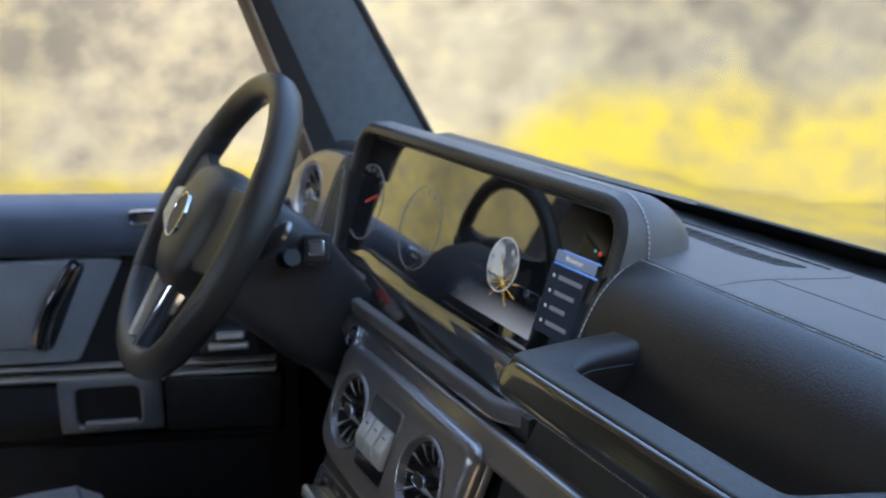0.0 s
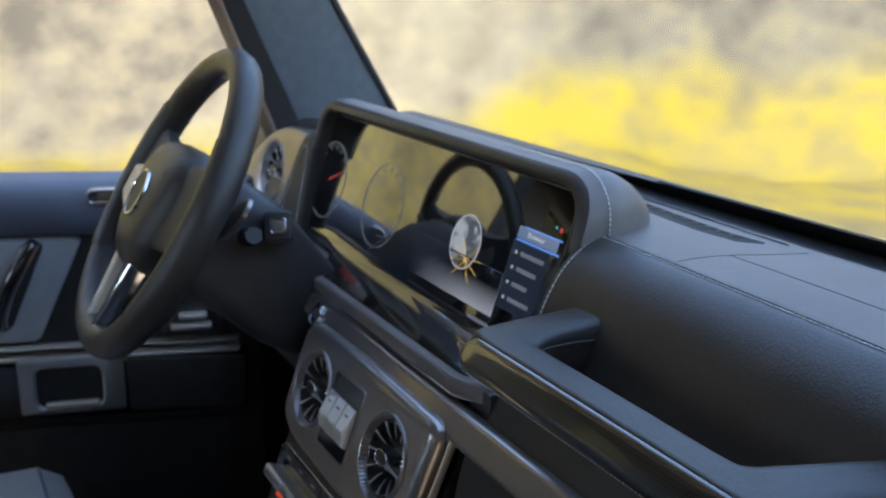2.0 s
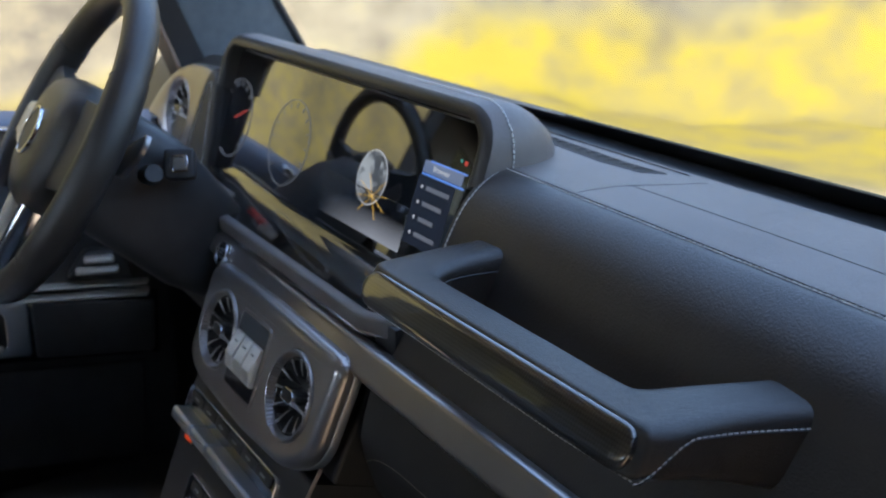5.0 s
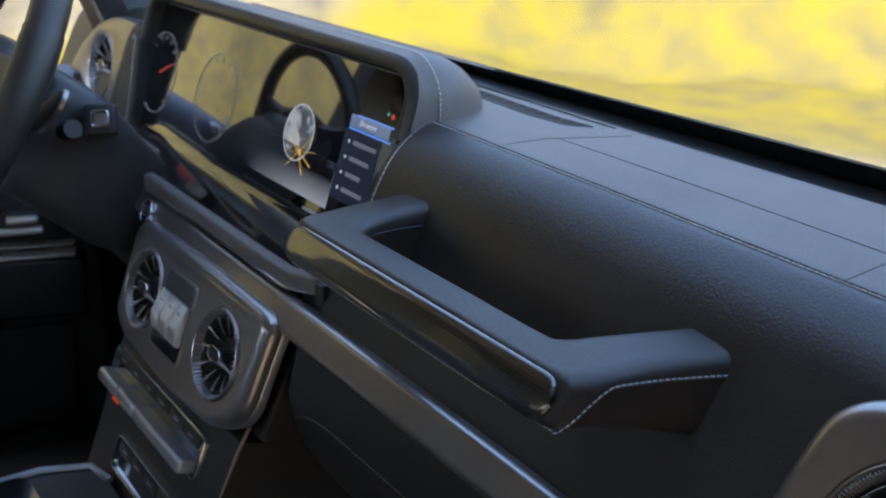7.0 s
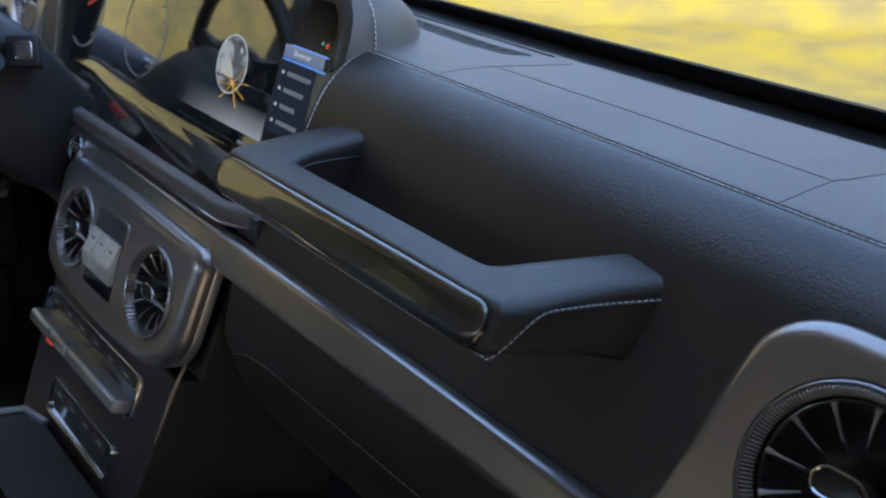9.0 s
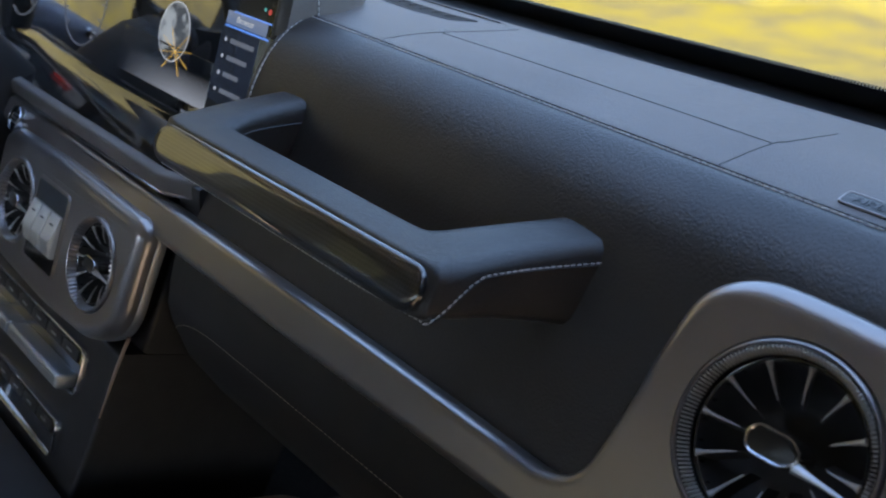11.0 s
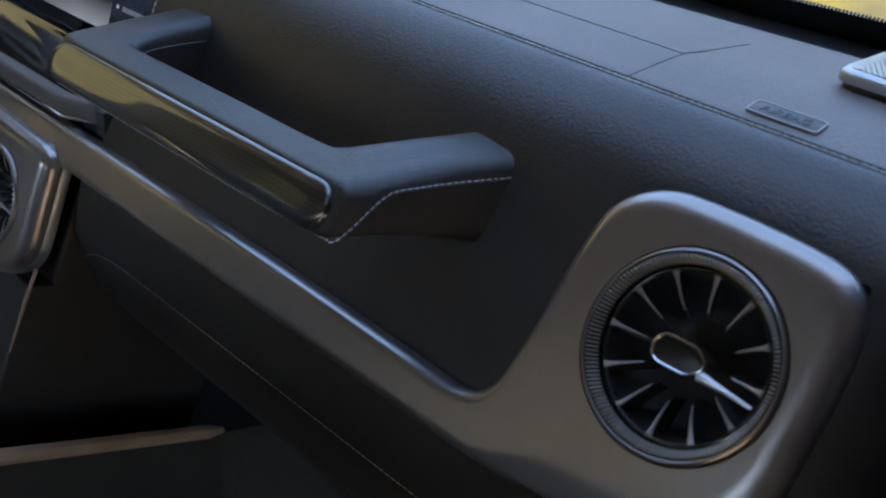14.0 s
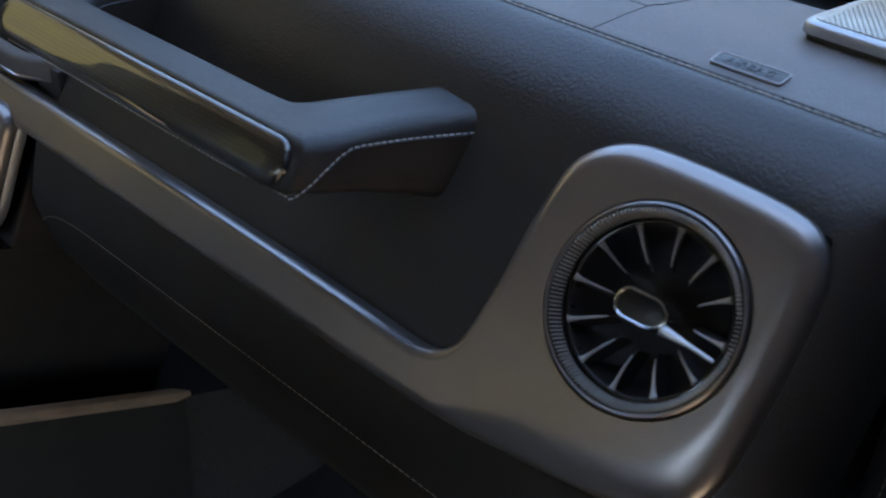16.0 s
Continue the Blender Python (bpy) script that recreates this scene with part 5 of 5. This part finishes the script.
def build_wheel():
    w = thing("steering_wheel", (-0.275, 0.40, 1.23), "black leather steering wheel with silver lower spoke", "steering wheel")
    R = 0.185

    def rim_at(a):
        r = R - (0.010 * max(0, -math.sin(a)) ** 6)
        return r * math.cos(a), r * math.sin(a)
    for lo, hi, label in ((33, 147, "smooth leather upper rim"), (147, 215, "leather side grip"), (215, 325, "smooth leather lower rim"), (-35, 33, "leather side grip")):
        bm = bmesh.new()
        rings = []
        m = 26
        for k in range(m + 1):
            a = radians(lo + (hi - lo) * k / m)
            u, v = rim_at(a)
            cu, cv = math.cos(a), math.sin(a)
            pinch = 0.0006 if k in (0, m) else 0.0
            grip = 1.06 if label.endswith("grip") else 1.0
            ring = []
            for q in range(16):
                b = 2 * math.pi * q / 16
                rr, dd = 0.0172 * grip * math.cos(b) - pinch * math.cos(b), (0.0195 * grip - pinch) * math.sin(b)
                ring.append(WHEEL(u + rr * cu, v + rr * cv, dd))
            rings.append(ring)
        loft(bm, rings)
        part("rim", bm, LEATHER_FINE, w, label, angle=60)
    for a in (33, 147, 215, 325):
        bm = bmesh.new()
        u, v = rim_at(radians(a))
        cu, cv = math.cos(radians(a)), math.sin(radians(a))
        tube(bm, [WHEEL(u + 0.0168 * math.cos(2 * math.pi * q / 20) * cu, v + 0.0168 * math.cos(2 * math.pi * q / 20) * cv, 0.0199 * math.sin(2 * math.pi * q / 20)) for q in range(20)], 0.0007, 5, closed=True)
        part("rim_seam", bm, DARK, w)
    # hub: a padded rounded cushion
    bm = bmesh.new()
    hub = round_poly([(-0.062, -0.055), (-0.030, -0.078), (0.030, -0.078), (0.062, -0.055), (0.078, 0.0), (0.072, 0.052), (0.03, 0.066), (-0.03, 0.066), (-0.072, 0.052), (-0.078, 0.0)], 0.030, 4)
    rings = []
    for s, d in ((1.0, -0.035), (1.12, -0.02), (1.12, -0.002), (1.07, 0.012), (0.95, 0.022), (0.72, 0.0285), (0.35, 0.031), (0.05, 0.0315)):
        rings.append([WHEEL(u * s, v * s, d) for u, v in hub])
    loft(bm, rings)
    part("hub", bm, LEATHER_FINE, w, "black padded hub", angle=70)
    # round badge, kept a plain shape
    bm = bmesh.new()
    frame_plate(bm, circle(0, -0.002, 0.0295, 40), circle(0, -0.002, 0.0262, 40), WHEEL, 0.024, 0.0345, 0.001)
    em = part("emblem", bm, CHROME, w, "plain round chrome emblem ring")
    bm = bmesh.new()
    slab(bm, circle(0, -0.002, 0.0260, 40), WHEEL, 0.024, 0.0332, 0.0008)
    part("emblem_face", bm, DARK, em, "plain black emblem face")
    # side spokes with silver key pads
    for sx in (-1, 1):
        bm = bmesh.new()
        rings = []
        for u, h, v0, d0, d1 in ((0.055, 0.054, 0.006, -0.024, 0.012), (0.10, 0.050, 0.012, -0.018, 0.008), (0.14, 0.050, 0.018, -0.014, 0.006), (0.180, 0.060, 0.026, -0.012, 0.006)):
            rings.append([WHEEL(sx * u, v0 - h, d0), WHEEL(sx * u, v0 - h, d1 - 0.004), WHEEL(sx * u, v0 - h * 0.8, d1), WHEEL(sx * u, v0 + h * 0.8, d1), WHEEL(sx * u, v0 + h, d1 - 0.004), WHEEL(sx * u, v0 + h, d0)])
        loft(bm, rings)
        part("spoke", bm, DARK, w, "black side spoke", angle=50)
        if sx > 0:
            continue
        bm = bmesh.new()
        pad = round_poly([(-0.076, -0.044), (-0.138, -0.030), (-0.150, 0.014), (-0.080, 0.026)][::-1], 0.010, 4)
        slab(bm, pad, WHEEL, 0.005, 0.0185, 0.004)
        pad_ob = part("key_pad", bm, KEY, w, "silver key pad")
        for k in range(3):
            bm = bmesh.new()
            u = -0.092 - 0.020 * k
            slab(bm, rect(u - 0.007, -0.026, u + 0.007, 0.008, 0.003, 3), WHEEL, 0.017, 0.0197, 0.001, 2)
            part("key", bm, KEY, pad_ob)
    # lower spoke: two bright arms with a dark web
    for sx in (-1, 1):
        bm = bmesh.new()
        arm = [(sx * 0.014, -0.178), (sx * 0.027, -0.177), (sx * 0.044, -0.070), (sx * 0.027, -0.076)][::sx]
        slab(bm, round_poly(arm, 0.004, 3), WHEEL, -0.010, 0.013, 0.005)
        part("lower_arm", bm, CHROME if sx > 0 else KEY, w, "bright metal arm of the lower spoke")
    bm = bmesh.new()
    slab(bm, [(-0.011, -0.178), (0.011, -0.178), (0.022, -0.068), (-0.022, -0.068)], WHEEL, -0.012, 0.003, 0.002)
    part("lower_web", bm, PIANO, w)
    # gearshift paddles behind the rim
    for sx in (-1, 1):
        bm = bmesh.new()
        pts = [(sx * 0.085, 0.0), (sx * 0.120, 0.004), (sx * 0.148, 0.040), (sx * 0.142, 0.062), (sx * 0.120, 0.050), (sx * 0.088, 0.03)][::sx]
        slab(bm, round_poly(pts, 0.010, 4), WHEEL, -0.050, -0.044, 0.002)
        part("paddle", bm, SATIN, w, "grey gearshift paddle")
    # column
    c = thing("steering_column", (-0.275, 0.42, 1.22), "black steering column shroud with control stalks", "steering column")
    bm = bmesh.new()
    rings = []
    for d, hw, h0, h1 in ((-0.045, 0.066, -0.075, 0.062), (-0.06, 0.074, -0.080, 0.066), (-0.12, 0.076, -0.09, 0.060), (-0.17, 0.072, -0.10, 0.040), (-0.22, 0.066, -0.10, 0.02)):
        rings.append([WHEEL(u, v, d) for u, v in round_poly([(-hw, h0), (hw, h0), (hw, h1), (-hw, h1)], 0.03, 4)])
    loft(bm, rings)
    part("shroud", bm, DARK, c, "dark plastic shroud", angle=60)
    bm = bmesh.new()
    tube(bm, [WHEEL(0.06, 0.012, -0.085), WHEEL(0.09, 0.016, -0.084), WHEEL(0.108, 0.022, -0.080)], [0.012, 0.011, 0.010], 10)
    part("stalk", bm, DARK, c, "black gear selector stalk")
    bm = bmesh.new()
    tip = plane_frame((-0.160, 0.420, 1.264), 20, 66)
    slab(bm, rect(-0.0165, -0.017, 0.0165, 0.017, 0.006), tip, -0.020, 0.003, 0.003)
    end = part("stalk_end", bm, DARK, c, "squared black stalk end")
    bm = bmesh.new()
    frame_plate(bm, rect(-0.0095, -0.0095, 0.0095, 0.0095, 0.004), rect(-0.0068, -0.0068, 0.0068, 0.0068, 0.003), tip, 0.0, 0.0055, 0.001)
    part("button_ring", bm, CHROME, end, "bright ring of the park button")
    bm = bmesh.new()
    slab(bm, rect(-0.0066, -0.0066, 0.0066, 0.0066, 0.003), tip, 0.0, 0.0045, 0.001)
    part("button", bm, SATIN, end)


build_wheel()


# ---- driver's end of the dashboard ----
def build_driver_end():
    POD = plane_frame((0, 0.560, 1.232), 14)
    t = thing("dashboard_trim", POD(-0.57, 0, 0), "silver metal vent housing at the driver's end of the dashboard", "trim")
    c = (-0.590, 0.006)
    arch = [(-0.735, -0.075), (-0.50, -0.075), (-0.485, -0.03), (-0.470, 0.05), (-0.455, 0.083), (-0.500, 0.088), (-0.56, 0.084), (-0.62, 0.066), (-0.68, 0.03), (-0.73, -0.02)]
    n = 80
    outer, inner = resample(round_poly(arch, 0.02, 4), n, c), circle(c[0], c[1], 0.050, n)
    bm = bmesh.new()
    frame_plate(bm, outer, inner, POD, -0.03, 0.004, 0.006)
    part("vent_housing", bm, SATIN, t, "silver metal vent housing", angle=50)
    build_vent(POD, c, 0.050, "round turbine air vent at the driver's end", "round air vents", knurl=40, clock=0.1)
    p = thing("instrument_cowl", POD(-0.43, 0.0, 0), "black leather cowl between the vent and the display", "cowl")
    bm = bmesh.new()
    out = [(-0.525, -0.10), (-0.405, -0.10), (-0.412, -0.01), (-0.424, 0.072), (-0.438, 0.090), (-0.465, 0.088), (-0.485, 0.060), (-0.505, 0.0)]
    slab(bm, round_poly(out, 0.02, 5), POD, -0.06, 0.012, 0.012, 5)
    part("pad", bm, SOFT_BLACK, p, angle=60)
    bm = bmesh.new()
    tube(bm, [POD(u, v, 0.0125) for u, v in round_poly(inset(round_poly(out, 0.02, 5), 0.020), 0.003, 1)], 0.0006, 5, closed=True)
    part("seam", bm, THREAD, p, "fine grey seam")


build_driver_end()

# ---- driver's door ----
DOOR_ANGLE = 16.0
DT = Vector((math.sin(radians(DOOR_ANGLE)), math.cos(radians(DOOR_ANGLE)), 0))
DN = Vector((math.cos(radians(DOOR_ANGLE)), -math.sin(radians(DOOR_ANGLE)), 0))


def DOOR(a, z, d=0.0):
    return Vector((-0.68, 0.45, 0)) + DT * a + DN * d + Vector((0, 0, z))


def build_door():
    d = thing("driver_door", DOOR(-0.3, 0.6, -0.03), "open driver's door lined in dark leather with bright strips", "car door")
    A0 = -1.02
    bm = bmesh.new()
    slab(bm, [(A0, 0.62), (0.10, 0.62), (0.10, 1.215), (A0, 1.218)], DOOR, -0.075, -0.012, 0.006)
    part("panel", bm, DARK, d, "dark inner door panel")
    # rolled sill
    bm = bmesh.new()
    sect = [(1.136, -0.012), (1.142, 0.010), (1.160, 0.022), (1.185, 0.024), (1.208, 0.016), (1.222, 0.0), (1.227, -0.02), (1.227, -0.075), (1.136, -0.075)]
    loft(bm, [[DOOR(a, z - 0.008 - 0.0245 * a, dd) for z, dd in sect] for a in (A0, -0.7, -0.4, -0.15, 0.0, 0.09)])
    part("sill_pad", bm, DOOR_NAVY, d, "dark blue leather sill roll", angle=60)
    bm = bmesh.new()
    b0 = rect(-0.155, 1.189, -0.108, 1.2135, 0.009)
    frame_plate(bm, b0, inset(b0, 0.005), DOOR, 0.012, 0.0275, 0.002)
    catch = part("lock_surround", bm, CHROME, d, "bright surround of the lock button")
    bm = bmesh.new()
    slab(bm, rect(-0.140, 1.194, -0.119, 1.2085, 0.004), DOOR, 0.012, 0.026, 0.002)
    part("lock_button", bm, SATIN, catch)
    # grey middle panel, its front edge cut on a slant
    bm = bmesh.new()
    slab(bm, round_poly([(A0, 0.965), (-0.252, 0.960), (-0.172, 1.128), (-0.19, 1.134), (A0, 1.134)], 0.012), DOOR, -0.02, 0.004, 0.004)
    part("middle_panel", bm, DOOR_GREY, d, "grey leather middle panel", angle=50)
    bm = bmesh.new()
    slab(bm, round_poly([(A0, 0.988), (-0.300, 0.988), (-0.285, 0.996), (-0.230, 1.128), (-0.26, 1.1315), (A0, 1.1315)], 0.010), DOOR, -0.01, 0.0085, 0.004)
    part("middle_inset", bm, DOOR_GREY, d, angle=50)
    # pull handle
    bm = bmesh.new()
    slab(bm, round_poly([(-0.318, 0.985), (-0.290, 0.985), (-0.228, 1.125), (-0.250, 1.132)], 0.010), DOOR, -0.004, 0.0095, 0.001)
    part("pull_recess", bm, DARK, d)
    bm = bmesh.new()
    tube(bm, spline([DOOR(-0.303, 0.992, 0.008), DOOR(-0.306, 1.004, 0.022), DOOR(-0.285, 1.06, 0.032), DOOR(-0.252, 1.116, 0.022), DOOR(-0.244, 1.126, 0.008)], 6), 0.0105, 10)
    part("pull_handle", bm, PIANO, d, "glossy black pull handle")
    for da in (-0.0115, 0.0115):
        bm = bmesh.new()
        tube(bm, spline([DOOR(-0.303 + da, 0.992, 0.008), DOOR(-0.306 + da, 1.004, 0.024), DOOR(-0.285 + da, 1.06, 0.034), DOOR(-0.252 + da, 1.116, 0.024), DOOR(-0.244 + da, 1.126, 0.008)], 6), 0.0028, 8)
        part("pull_edge", bm, CHROME, d, "thin chrome edge of the pull handle")
    # chrome strips
    for z0, z1, dd in ((0.958, 0.964, 0.012), (0.941, 0.949, 0.018)):
        bm = bmesh.new()
        slab(bm, [(A0, z0 + 0.004), (0.062, z0 - 0.016), (0.066, z1 - 0.018), (A0, z1 + 0.004)], DOOR, -0.01, dd, 0.003)
        part("bright_strip", bm, KEY, d, "bright metal strip")
    # lower panel with switch pocket and the front box
    bm = bmesh.new()
    slab(bm, [(A0, 0.838), (0.075, 0.818), (0.080, 0.924), (A0, 0.944)], DOOR, -0.02, 0.010, 0.006)
    part("lower_panel", bm, PIANO, d, "glossy dark lower panel", angle=50)
    o, i = rect(-0.288, 0.838, -0.124, 0.934, 0.006, 5), rect(-0.262, 0.848, -0.158, 0.918, 0.016, 5)
    bm = bmesh.new()
    frame_plate(bm, o, i, DOOR, -0.01, 0.020, 0.004)
    part("pocket_frame", bm, SILVER, d, "satin grey frame round a switch recess")
    bm = bmesh.new()
    slab(bm, i, DOOR, 0.0, 0.0105, 0.001)
    part("pocket", bm, DARK, d)
    bm = bmesh.new()
    slab(bm, rect(-0.250, 0.848, -0.166, 0.857, 0.004), DOOR, 0.0, 0.0225, 0.003)
    part("pocket_lip", bm, KEY, d, "bright lower lip of the recess")
    bm = bmesh.new()
    slab(bm, round_poly([(-0.118, 0.832), (0.068, 0.824), (0.074, 0.918), (-0.118, 0.928)], 0.010), DOOR, -0.01, 0.018, 0.004)
    part("front_box", bm, DARK, d, angle=50)
    # seat adjustment keys on a small bracket
    bm = bmesh.new()
    slab(bm, round_poly([(-0.062, 0.962), (0.045, 0.957), (0.03, 1.006), (-0.03, 1.008)], 0.012), DOOR, -0.01, 0.014, 0.005)
    part("seat_switch_base", bm, DARK, d)
    for z0, a0, a1 in ((0.972, -0.044, 0.022), (0.990, -0.030, 0.016)):
        bm = bmesh.new()
        slab(bm, rect(a0, z0, a1, z0 + 0.010, 0.004), DOOR, 0.0, 0.030, 0.005)
        part("seat_switch", bm, KEY, d, "bright seat adjustment key")
    # bottom pocket
    bm = bmesh.new()
    slab(bm, [(A0, 0.62), (0.04, 0.62), (0.05, 0.80), (A0, 0.82)], DOOR, -0.03, -0.004, 0.004)
    part("bottom_pocket", bm, DARK, d, angle=50)
    # window frame
    bm = bmesh.new()
    tube(bm, [DOOR(-0.98, 1.22, -0.05), DOOR(-0.96, 1.55, -0.02), DOOR(-0.92, 1.88, 0.02), DOOR(-0.60, 1.93, 0.04), DOOR(-0.15, 1.93, 0.04)], 0.022, 8)
    part("window_frame", bm, SEAL, d, "black window frame")


def build_seat(cx, dy, label):
    s = thing("car_seat", (cx, dy - 0.1, 0.55), label, "car seat", "front seats")
    bm = bmesh.new()
    rings = []
    for y, z0, z1, w in ((-0.32, 0.60, 0.80, 0.24), (-0.1, 0.60, 0.80, 0.255), (0.10, 0.62, 0.815, 0.255), (0.17, 0.64, 0.815, 0.25), (0.205, 0.68, 0.800, 0.235), (0.215, 0.71, 0.77, 0.22)):
        rings.append([Vector((cx + u, y + dy, v)) for u, v in round_poly([(-w, z0), (w, z0), (w, z1), (-w, z1)], 0.05, 4)])
    loft(bm, rings)
    part("cushion", bm, SEAT_GREY, s, angle=70)
    bm = bmesh.new()
    rings = []
    for z, y0, y1, w in ((0.74, -0.42, -0.27, 0.24), (1.0, -0.50, -0.36, 0.25), (1.25, -0.56, -0.44, 0.24), (1.42, -0.58, -0.49, 0.18)):
        rings.append([Vector((cx + u, v + dy, z)) for u, v in round_poly([(-w, y0), (w, y0), (w, y1), (-w, y1)], 0.05, 4)])
    loft(bm, rings)
    part("backrest", bm, LEATHER, s, "black leather backrest", angle=70)
    bm = bmesh.new()
    box(bm, (cx - 0.12, dy - 0.63, 1.46), (cx + 0.12, dy - 0.54, 1.66), 0.035, 4)
    part("headrest", bm, LEATHER, s, angle=70)
    bm = bmesh.new()
    box(bm, (cx - 0.20, dy - 0.34, 0.55), (cx + 0.20, dy + 0.12, 0.62), 0.02)
    part("base", bm, DARK, s)
    bm = bmesh.new()
    tube(bm, [Vector((cx + u, 0.172 + dy, v)) for u, v in round_poly([(-0.25, 0.66), (0.25, 0.66), (0.25, 0.812), (-0.25, 0.812)], 0.05, 4)], 0.004, 6, closed=True)
    part("piping", bm, DOOR_NAVY, s, "dark blue piping")


build_door()
build_seat(-0.38, 0.0, "pale leather driver's seat with dark piping")
# second seat stays out of view; it brightens reflections in the vent housing
build_seat(0.47, -0.16, "unseen pale passenger seat, added to reflect in the metal trim")
